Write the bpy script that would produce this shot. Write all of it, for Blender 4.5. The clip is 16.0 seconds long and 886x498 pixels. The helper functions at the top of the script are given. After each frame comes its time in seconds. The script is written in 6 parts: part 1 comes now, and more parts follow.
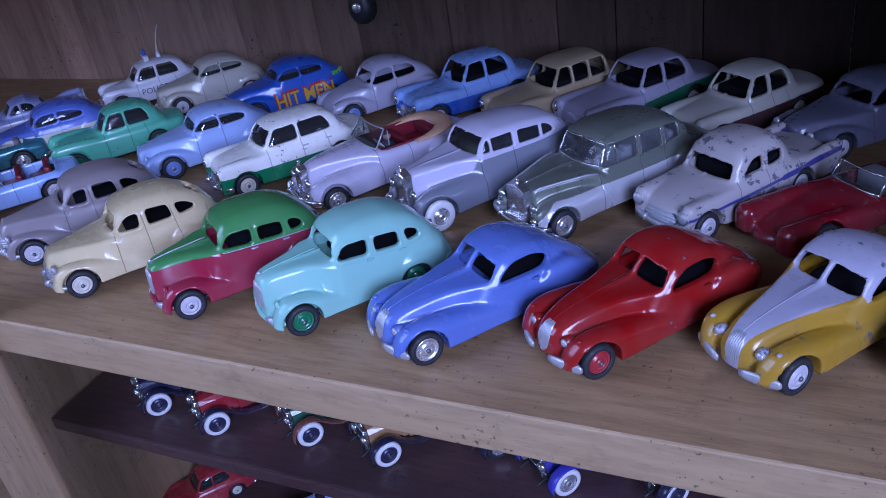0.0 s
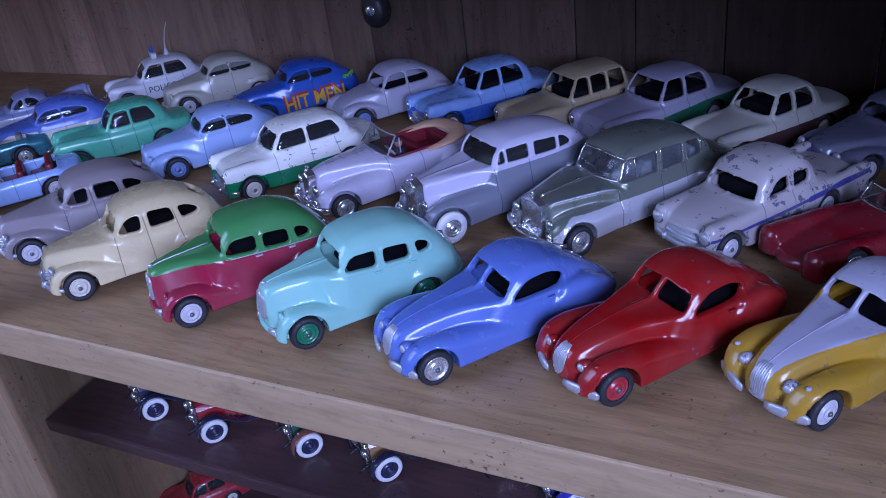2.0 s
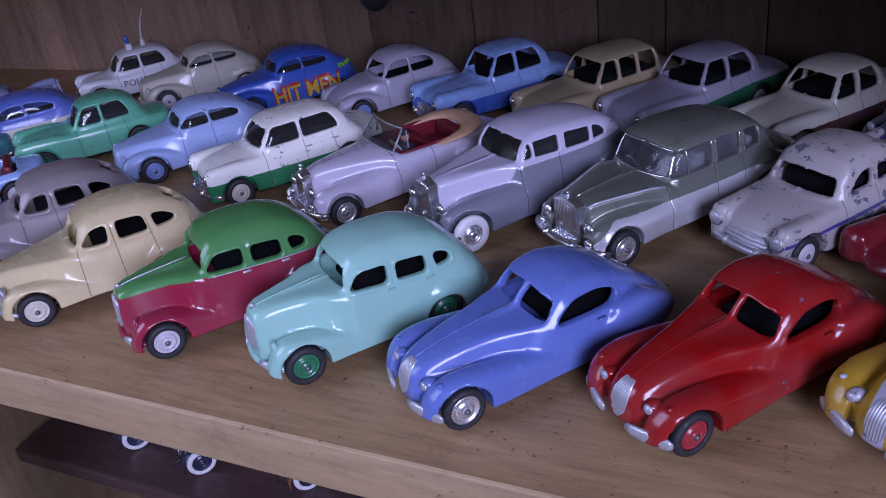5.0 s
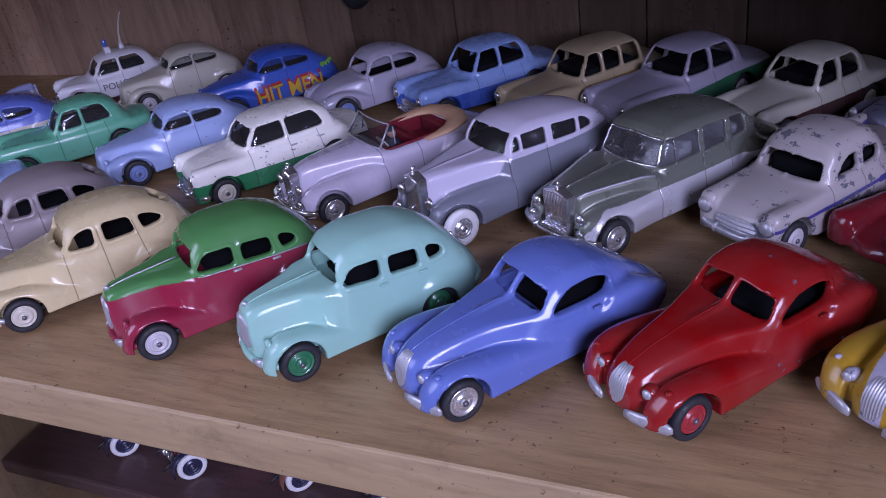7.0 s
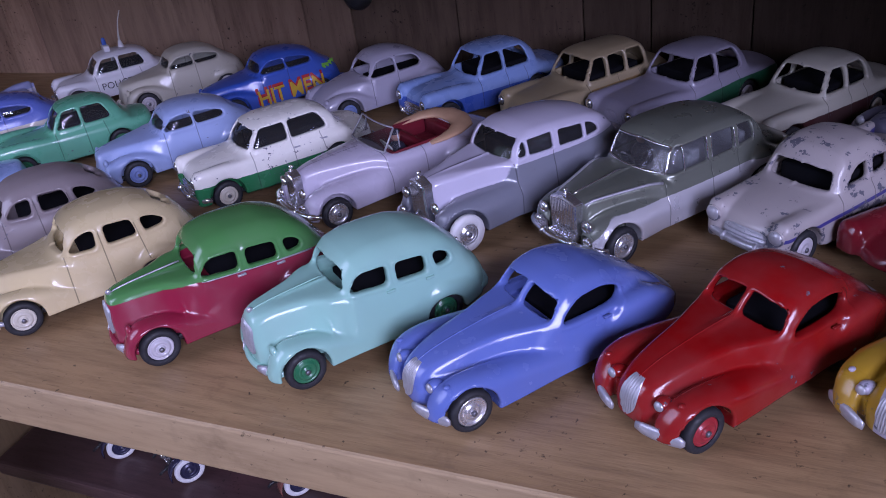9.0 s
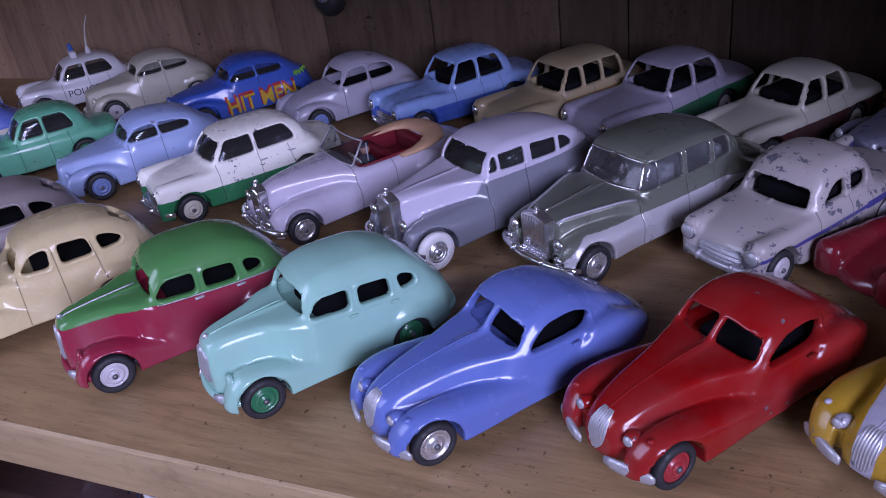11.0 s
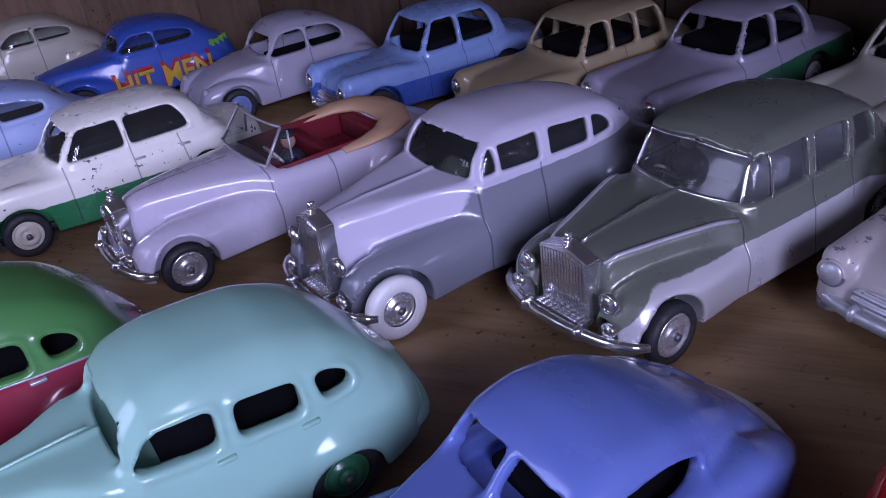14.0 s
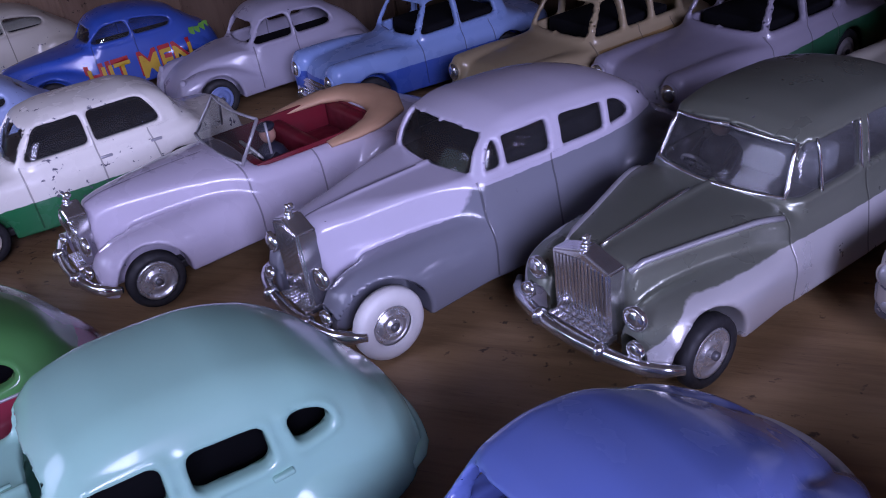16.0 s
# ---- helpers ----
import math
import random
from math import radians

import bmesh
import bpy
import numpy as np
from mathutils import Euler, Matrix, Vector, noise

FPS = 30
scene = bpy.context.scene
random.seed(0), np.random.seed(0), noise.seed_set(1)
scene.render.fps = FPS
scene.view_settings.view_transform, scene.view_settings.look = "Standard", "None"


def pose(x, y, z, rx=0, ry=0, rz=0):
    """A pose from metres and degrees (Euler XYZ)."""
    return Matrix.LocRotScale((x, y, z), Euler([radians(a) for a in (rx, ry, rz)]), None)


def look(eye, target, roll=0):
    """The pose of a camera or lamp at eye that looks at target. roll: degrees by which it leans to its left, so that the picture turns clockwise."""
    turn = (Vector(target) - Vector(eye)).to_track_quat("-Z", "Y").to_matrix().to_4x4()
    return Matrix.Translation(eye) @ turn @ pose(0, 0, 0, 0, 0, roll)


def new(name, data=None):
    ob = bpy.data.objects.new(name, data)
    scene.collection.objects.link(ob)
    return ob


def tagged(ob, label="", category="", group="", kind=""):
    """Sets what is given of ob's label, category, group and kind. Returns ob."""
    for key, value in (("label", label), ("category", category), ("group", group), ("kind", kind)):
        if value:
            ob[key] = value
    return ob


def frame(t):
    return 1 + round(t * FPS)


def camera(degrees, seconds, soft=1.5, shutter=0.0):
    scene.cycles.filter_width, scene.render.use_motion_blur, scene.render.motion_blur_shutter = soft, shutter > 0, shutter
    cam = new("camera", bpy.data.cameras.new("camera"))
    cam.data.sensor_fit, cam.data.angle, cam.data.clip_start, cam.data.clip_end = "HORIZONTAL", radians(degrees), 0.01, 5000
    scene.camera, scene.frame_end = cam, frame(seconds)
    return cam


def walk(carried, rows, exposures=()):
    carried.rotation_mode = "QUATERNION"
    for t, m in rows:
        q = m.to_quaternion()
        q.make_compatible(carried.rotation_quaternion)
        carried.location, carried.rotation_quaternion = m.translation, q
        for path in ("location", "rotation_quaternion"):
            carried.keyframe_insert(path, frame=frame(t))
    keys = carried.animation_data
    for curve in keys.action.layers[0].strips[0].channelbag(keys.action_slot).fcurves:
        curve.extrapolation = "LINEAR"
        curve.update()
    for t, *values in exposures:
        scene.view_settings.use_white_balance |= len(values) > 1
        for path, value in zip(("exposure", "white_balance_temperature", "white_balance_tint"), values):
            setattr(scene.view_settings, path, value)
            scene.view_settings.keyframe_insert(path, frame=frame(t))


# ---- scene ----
cam = camera(56.0, 16.0, 0.9, 0.012)
PATH = [
    (0, (0.35834, -0.19674, 0.19161), (0.19249, 0.10863, -0.00650), -9.43),
    (0.5, (0.35251, -0.19256, 0.19381), (0.17645, 0.10668, -0.00483), -8.88),
    (1, (0.35336, -0.19185, 0.19449), (0.17746, 0.10966, -0.00083), -8.08),
    (1.5, (0.35339, -0.19413, 0.19318), (0.18096, 0.10927, -0.00231), -7.87),
    (2, (0.34914, -0.18670, 0.18864), (0.18202, 0.11948, -0.00712), -7.73),
    (2.5, (0.33294, -0.16200, 0.16798), (0.16974, 0.14527, -0.02937), -7.68),
    (3, (0.32399, -0.14610, 0.16769), (0.16220, 0.16295, -0.02806), -7.86),
    (3.5, (0.31425, -0.12882, 0.16174), (0.14991, 0.17770, -0.03584), -8.20),
    (4, (0.31361, -0.11886, 0.16134), (0.14641, 0.18695, -0.03494), -8.00),
    (4.2, (0.31636, -0.12750, 0.16690), (0.14874, 0.17764, -0.03006), -7.92),
    (6.3, (0.31592, -0.15299, 0.16780), (0.16040, 0.15876, -0.02874), -9.27),
    (6.5, (0.31662, -0.15189, 0.16830), (0.15915, 0.15848, -0.02888), -9.33),
    (7, (0.31270, -0.14938, 0.16509), (0.15757, 0.16191, -0.03249), -8.99),
    (7.5, (0.30759, -0.14948, 0.16682), (0.15453, 0.16234, -0.03153), -8.48),
    (8, (0.30394, -0.15122, 0.16676), (0.15234, 0.16100, -0.03208), -8.16),
    (10.3, (0.31187, -0.14104, 0.16580), (0.15930, 0.17172, -0.03145), -8.54),
    (10.5, (0.31020, -0.14038, 0.16814), (0.16426, 0.17378, -0.03187), -7.84),
    (11, (0.30900, -0.13339, 0.16676), (0.16280, 0.18105, -0.03263), -7.89),
    (11.5, (0.31033, -0.12419, 0.16536), (0.16371, 0.18995, -0.03419), -8.19),
    (12, (0.31198, -0.11348, 0.16232), (0.16540, 0.20082, -0.03701), -8.52),
    (12.5, (0.31635, -0.11335, 0.16076), (0.17032, 0.20129, -0.03843), -8.57),
    (13, (0.30482, -0.09787, 0.15064), (0.15226, 0.21520, -0.04611), -8.90),
    (13.5, (0.28412, -0.05689, 0.13262), (0.12963, 0.25543, -0.06381), -8.82),
    (14, (0.26433, -0.02634, 0.11318), (0.12815, 0.29241, -0.08647), -7.63),
    (14.5, (0.25924, -0.01070, 0.10932), (0.11950, 0.30798, -0.08795), -8.52),
    (15, (0.25704, -0.00485, 0.10131), (0.11805, 0.31253, -0.09857), -8.55),
    (15.5, (0.25813, -0.00025, 0.10303), (0.12069, 0.31795, -0.09662), -8.51),
    (16, (0.25668, -0.00532, 0.10341), (0.11974, 0.31111, -0.09936), -8.71),
]
EXPOSURES = [(0.0, 0.2, 5400.0, 6.0), (3.2, 0.2, 5400.0, 6.0), (4.2, 0.05, 6000.0, 9.0), (6.3, 0.2, 7000.0, 12.0), (12.0, 0.2, 7000.0, 12.0), (12.6, 0.2, 7000.0, 13.0), (13.5, 0.2, 6900.0, 13.0), (16.0, 0.2, 6900.0, 16.0)]
walk(cam, [(t, look(eye, target, roll)) for t, eye, target, roll in PATH], EXPOSURES)

# ---------------------------------------------------------------- light
world = bpy.data.worlds.new("daylight")
scene.world = world
world.use_nodes = True
wn = world.node_tree.nodes
sky = wn.new("ShaderNodeTexSky")
sky.sky_type, sky.sun_disc, sky.sun_elevation, sky.sun_rotation = "NISHITA", False, radians(38), radians(200)
world.node_tree.links.new(sky.outputs[0], wn["Background"].inputs[0])
wn["Background"].inputs[1].default_value = 0.10


def area(name, eye, target, w, h, power, color, spread):
    la = bpy.data.lights.new(name, "AREA")
    la.shape, la.size, la.size_y, la.energy, la.color = "RECTANGLE", w, h, power, color
    la.spread = radians(spread)
    ob = new(name, la)
    ob.matrix_world = look(eye, target)
    return ob


# the sky's light in the room's window, behind the viewer to the right
area("window_light", (1.00, -0.985, 0.56), (0.0, 0.06, 0.0), 0.58, 0.60, 6.6, (0.53, 0.56, 1.0), 90)
# added fill with no known source, brightens the left end and its planks
area("fill_light_left", (-0.65, -0.44, 0.58), (-0.10, 0.10, 0.05), 0.66, 0.76, 3.0, (0.51, 0.56, 1.0), 100)

# ---------------------------------------------------------------- materials
def material(name, color=(0.5, 0.5, 0.5), rough=0.5, metal=0.0, coat=0.0):
    m = bpy.data.materials.new(name)
    m.use_nodes = True
    b = m.node_tree.nodes["Principled BSDF"]
    b.inputs["Base Color"].default_value = (*color, 1)
    b.inputs["Roughness"].default_value = rough
    b.inputs["Metallic"].default_value = metal
    b.inputs["Coat Weight"].default_value = coat
    b.inputs["Coat Roughness"].default_value = 0.11
    return m


class Graph:
    """Short names for wiring a material's nodes."""

    def __init__(self, m):
        self.t, self.b = m.node_tree, m.node_tree.nodes["Principled BSDF"]

    def node(self, kind, **inputs):
        n = self.t.nodes.new("ShaderNode" + kind)
        for k, v in inputs.items():
            self.feed(n.inputs[k.replace("_", " ")], v)
        return n

    def feed(self, socket, v):
        if isinstance(v, bpy.types.NodeSocket):
            self.t.links.new(v, socket)
        else:
            socket.default_value = v

    def math(self, op, a, b=0.0, clamp=False):
        n = self.t.nodes.new("ShaderNodeMath")
        n.operation, n.use_clamp = op, clamp
        self.feed(n.inputs[0], a)
        self.feed(n.inputs[1], b)
        return n.outputs[0]

    def ramp(self, v, lo, hi, a=0.0, b=1.0):
        n = self.node("MapRange", Value=v, From_Min=lo, From_Max=hi, To_Min=a, To_Max=b)
        return n.outputs[0]

    def mix(self, f, a, b):
        n = self.t.nodes.new("ShaderNodeMix")
        n.data_type = "RGBA"
        self.feed(n.inputs[0], f)
        for s, v in ((n.inputs[6], a), (n.inputs[7], b)):
            self.feed(s, (*v, 1) if isinstance(v, tuple) and len(v) == 3 else v)
        return n.outputs[2]

    def noise(self, scale, detail=3.0, vector=None, rough=0.5):
        n = self.node("TexNoise", Scale=scale, Detail=detail, Roughness=rough)
        if vector is not None:
            self.t.links.new(vector, n.inputs["Vector"])
        return n.outputs["Fac"]

    def coords(self, scale=(1, 1, 1), loc=(0, 0, 0), rot=(0, 0, 0)):
        c = self.t.nodes.new("ShaderNodeTexCoord")
        n = self.node("Mapping", Scale=scale, Location=loc, Rotation=rot)
        self.t.links.new(c.outputs["Object"], n.inputs["Vector"])
        return n.outputs[0]

    def bump(self, height, strength=0.2, distance=0.001):
        n = self.node("Bump", Height=height, Strength=strength, Distance=distance)
        self.t.links.new(n.outputs[0], self.b.inputs["Normal"])


def paint(name, color, second=None, chips=0.0, rough=0.30, metal=0.0, third=None, coat=0.5):
    """Enamel on die-cast metal: two tones split by the body's own mask, shut lines, small chips down to bare metal, dust."""
    m = material(name, color, rough, metal, coat)
    g = Graph(m)
    g.b.inputs["Specular IOR Level"].default_value = 0.3
    at = g.t.nodes.new("ShaderNodeAttribute")
    at.attribute_name = "tone"
    v = g.coords()
    base = (*color, 1)
    if second:
        wob = g.math("MULTIPLY", g.math("SUBTRACT", g.noise(500, 2, v), 0.5), 0.5)
        base = g.mix(g.ramp(g.math("ADD", at.outputs["Fac"], wob), 19.88, 20.12), color, second)
    if third:
        a3 = g.t.nodes.new("ShaderNodeAttribute")
        a3.attribute_name = "stripe"
        base = g.mix(g.ramp(a3.outputs["Fac"], 19.88, 20.12), base, third)
    base = g.mix(g.ramp(g.noise(60, 4, v), 0.35, 0.75, 0.0, 0.10), base, (0.25, 0.24, 0.23))
    sm = g.t.nodes.new("ShaderNodeAttribute")
    sm.attribute_name = "seam"
    sp = g.node("SeparateXYZ", Vector=sm.outputs["Vector"])
    line = None
    for i in range(3):
        d = g.math("ABSOLUTE", g.math("SUBTRACT", sp.outputs[i], 20.0))
        line = d if line is None else g.math("MINIMUM", line, d)
    seam = g.ramp(line, 0.12, 0.32, 1.0, 0.0)
    base = g.mix(g.math("MULTIPLY", seam, 0.5), base, (0.02, 0.018, 0.016))
    fine = g.noise(420 if chips < 1.5 else 230, 5, v, 0.65)
    patch = g.noise(70, 2, v)
    geo = g.t.nodes.new("ShaderNodeNewGeometry")
    edge = g.ramp(geo.outputs["Pointiness"], 0.505, 0.60, 0.0, 0.02 + 0.05 * max(chips, 0))
    chip = g.ramp(g.math("ADD", g.math("ADD", fine, edge), g.math("MULTIPLY", patch, 0.5)), 1.04 - 0.10 * chips, 1.06 - 0.10 * chips)
    base = g.mix(chip, base, (0.12, 0.12, 0.15))
    g.feed(g.b.inputs["Base Color"], base)
    g.feed(g.b.inputs["Roughness"], g.ramp(g.noise(130, 4, v), 0.3, 0.7, rough * 0.8, rough * 1.35))
    g.bump(g.math("SUBTRACT", g.math("MULTIPLY", g.noise(120, 2, v), 0.12), g.math("ADD", g.math("MULTIPLY", seam, 0.6), g.math("MULTIPLY", chip, 0.25))), 0.5, 0.0005)
    return m


def wood(name, light, dark, along="X", scale=1.0, rough=0.5):
    """Planed wood: long grain with bands, pores and stains."""
    m = material(name, light, rough, 0, 0.15)
    g = Graph(m)
    st = {"X": (0.12, 1, 1), "Y": (1, 0.12, 1), "Z": (1, 1, 0.12)}[along]
    v = g.coords(tuple(s * scale for s in st))
    warp = g.noise(9, 3, v)
    bands = g.noise(26, 4, v, 0.6)
    grain = g.noise(260, 4, v, 0.7)
    pores = g.noise(900, 2, v, 0.6)
    c = g.mix(g.ramp(g.math("ADD", g.math("MULTIPLY", bands, 0.75), g.math("MULTIPLY", warp, 0.5)), 0.42, 0.82), light, dark)
    c = g.mix(g.ramp(grain, 0.42, 0.70, 0, 0.5), c, tuple(x * 0.6 for x in dark))
    v2 = g.coords()
    c = g.mix(g.ramp(g.noise(38, 5, v2, 0.7), 0.58, 0.76, 0, 0.55), c, tuple(x * 0.45 for x in dark))
    c = g.mix(g.ramp(pores, 0.66, 0.74, 0, 0.4), c, tuple(x * 0.3 for x in dark))
    specks = g.math("ADD", g.noise(330, 3, v2, 0.6), g.math("MULTIPLY", g.noise(22, 2, v2), 0.35))
    c = g.mix(g.ramp(specks, 0.83, 0.91, 0, 0.85), c, tuple(x * 0.18 for x in dark))
    g.feed(g.b.inputs["Base Color"], c)
    g.feed(g.b.inputs["Roughness"], g.ramp(grain, 0.3, 0.7, rough * 0.8, rough * 1.25))
    g.bump(g.math("ADD", g.math("MULTIPLY", grain, 0.5), g.math("MULTIPLY", pores, 0.3)), 0.35, 0.0006)
    return m


def speckled(name, color, rough, metal=0.0, amount=0.25, scale=300, bump=0.15):
    m = material(name, color, rough, metal)
    g = Graph(m)
    v = g.coords()
    n = g.noise(scale, 4, v)
    g.feed(g.b.inputs["Base Color"], g.mix(g.ramp(n, 0.35, 0.75, 0, amount), color, tuple(c * 0.35 for c in color)))
    g.feed(g.b.inputs["Roughness"], g.ramp(n, 0.3, 0.7, rough * 0.75, min(1, rough * 1.4)))
    g.bump(n, bump, 0.0004)
    return m


def glass(name, tint=(0.86, 0.89, 0.90), rough=0.03, haze_amount=0.02):
    """Thin clear plastic: seen through, with a gloss that grows towards grazing angles."""
    m = bpy.data.materials.new(name)
    m.use_nodes = True
    t = m.node_tree
    t.nodes.remove(t.nodes["Principled BSDF"])
    mix, see, shine, fr = (t.nodes.new("ShaderNode" + k) for k in ("MixShader", "BsdfTransparent", "BsdfGlossy", "Fresnel"))
    see.inputs["Color"].default_value = (*tint, 1)
    shine.inputs["Roughness"].default_value = rough
    fr.inputs["IOR"].default_value = 1.5
    t.links.new(fr.outputs[0], mix.inputs[0])
    t.links.new(see.outputs[0], mix.inputs[1])
    t.links.new(shine.outputs[0], mix.inputs[2])
    # a little diffuse white stands in for the room's whitish reflection
    haze, veil = t.nodes.new("ShaderNodeMixShader"), t.nodes.new("ShaderNodeBsdfDiffuse")
    veil.inputs["Color"].default_value = (0.8, 0.8, 0.82, 1)
    haze.inputs[0].default_value = haze_amount
    t.links.new(mix.outputs[0], haze.inputs[1])
    t.links.new(veil.outputs[0], haze.inputs[2])
    t.links.new(haze.outputs[0], t.nodes["Material Output"].inputs["Surface"])
    return m


CHROME = speckled("chrome", (0.86, 0.86, 0.88), 0.15, 0.92, 0.35, 260, 0.08)
SILVER = speckled("silver_paint", (0.50, 0.50, 0.54), 0.36, 0.5, 0.3, 500)
RUBBER = speckled("black_rubber", (0.022, 0.022, 0.026), 0.62, 0, 0.3, 400)
WHITE_RUBBER = speckled("white_rubber", (0.78, 0.77, 0.76), 0.55, 0, 0.12, 250)
# matt black that stands in for the shade inside unlit cabins
CABIN_SHADE = material("cabin_shade_black", (0.006, 0.006, 0.008), 0.9)
CABIN_SHADE.node_tree.nodes["Principled BSDF"].inputs["Specular IOR Level"].default_value = 0.1
BASE = speckled("black_tinplate", (0.018, 0.018, 0.020), 0.45)
STEEL = speckled("dull_steel", (0.20, 0.20, 0.22), 0.4, 0.7)
ALLOY = speckled("spun_aluminium", (0.78, 0.78, 0.80), 0.26, 0.8, 0.2, 350)
GLASS = glass("clear_plastic")
GLASS_HAZED = glass("hazed_plastic", (0.66, 0.69, 0.70), 0.08, 0.05)
RED_SEAT = speckled("red_moulded_plastic", (0.15, 0.010, 0.020), 0.42, 0, 0.3, 200)
TAN_HOOD = speckled("tan_plastic", (0.55, 0.33, 0.20), 0.5, 0, 0.15, 150)
DARK_SEAT = speckled("grey_moulded_plastic", (0.18, 0.18, 0.19), 0.5)
PALE_SEAT = speckled("pale_grey_moulded_plastic", (0.36, 0.36, 0.38), 0.5)
WOOD_SHELF = wood("golden_brown_wood", (0.44, 0.285, 0.142), (0.23, 0.132, 0.06), "X", 1.0, 0.46)
WOOD_EDGE = wood("worn_edge_wood", (0.50, 0.37, 0.22), (0.34, 0.22, 0.11), "X", 0.7, 0.55)
WOOD_SIDE = wood("pale_brown_wood", (0.42, 0.29, 0.16), (0.27, 0.175, 0.09), "Z", 0.8, 0.5)
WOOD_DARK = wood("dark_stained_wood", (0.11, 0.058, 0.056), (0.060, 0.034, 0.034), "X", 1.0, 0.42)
NAVY = speckled("navy_moulded_plastic", (0.020, 0.020, 0.035), 0.5)
FLESH = speckled("pink_moulded_plastic", (0.42, 0.22, 0.16), 0.5)
IVORY = speckled("ivory_moulded_plastic", (0.55, 0.54, 0.50), 0.5, 0, 0.2)
LETTER_RED = speckled("red_brushed_paint", (0.42, 0.010, 0.014), 0.5, 0, 0.2)
LETTER_YELLOW = speckled("yellow_brushed_paint", (0.58, 0.36, 0.02), 0.5, 0, 0.2)
LETTER_GREEN = speckled("green_brushed_paint", (0.12, 0.34, 0.03), 0.5, 0, 0.2)
LETTER_BLACK = speckled("black_printed_paint", (0.02, 0.02, 0.025), 0.5, 0, 0.2)
BLUE_LENS = material("blue_lens_plastic", (0.05, 0.12, 0.45), 0.12, 0.0, 1.0)
HUB_NAVY = speckled("dark_blue_disc_paint", (0.035, 0.035, 0.075), 0.32, 0.2, 0.3)
PLASTER = speckled("room_plaster", (0.78, 0.76, 0.73), 0.9, 0, 0.1, 40)
CARPET = speckled("room_carpet", (0.20, 0.17, 0.14), 0.95, 0, 0.4, 90)

# ---------------------------------------------------------------- mesh engine
MM = 0.001


class Curve:
    """A smooth curve v(u) through a few knots, flat beyond its ends."""

    def __init__(self, *knots):
        k = np.array([v for i, v in enumerate(sorted(knots)) if i == 0 or v[0] - sorted(knots)[i - 1][0] > 0.05], float)
        self.u, self.v = k[:, 0], k[:, 1]
        h, d = np.diff(self.u), np.diff(self.v) / np.diff(self.u)
        m = np.zeros(len(k))
        for i in range(1, len(k) - 1):
            if d[i - 1] * d[i] > 0:
                a, b = 2 * h[i] + h[i - 1], h[i] + 2 * h[i - 1]
                m[i] = (a + b) / (a / d[i - 1] + b / d[i])
        m[0], m[-1] = d[0], d[-1]
        self.h, self.m = h, m

    def __call__(self, x):
        x = np.clip(x, self.u[0], self.u[-1])
        i = np.clip(np.searchsorted(self.u, x) - 1, 0, len(self.h) - 1)
        h = self.h[i]
        t = (x - self.u[i]) / h
        a, b = self.v[i], self.v[i + 1]
        return (a * (1 + 2 * t) * (1 - t) ** 2 + h * self.m[i] * t * (1 - t) ** 2
                + b * t * t * (3 - 2 * t) + h * self.m[i + 1] * t * t * (t - 1))

    def slope(self, x):
        return (self(x + 0.3) - self(x - 0.3)) / 0.6


def smin(a, b, k):
    h = np.maximum(k - np.abs(a - b), 0) / k
    return np.minimum(a, b) - h * h * k * 0.25


def smax(a, b, k):
    return -smin(-a, -b, k)


def poly2(u, v, pts, k=1.6):
    """Rounded convex polygon in a plane: negative inside. The points go round counter-clockwise."""
    d = None
    n = len(pts)
    for i in range(n):
        (x0, y0), (x1, y1) = pts[i], pts[(i + 1) % n]
        s = math.hypot(x1 - x0, y1 - y0)
        e = ((u - x0) * (y1 - y0) - (v - y0) * (x1 - x0)) / s
        d = e if d is None else smax(d, e, k)
    return d


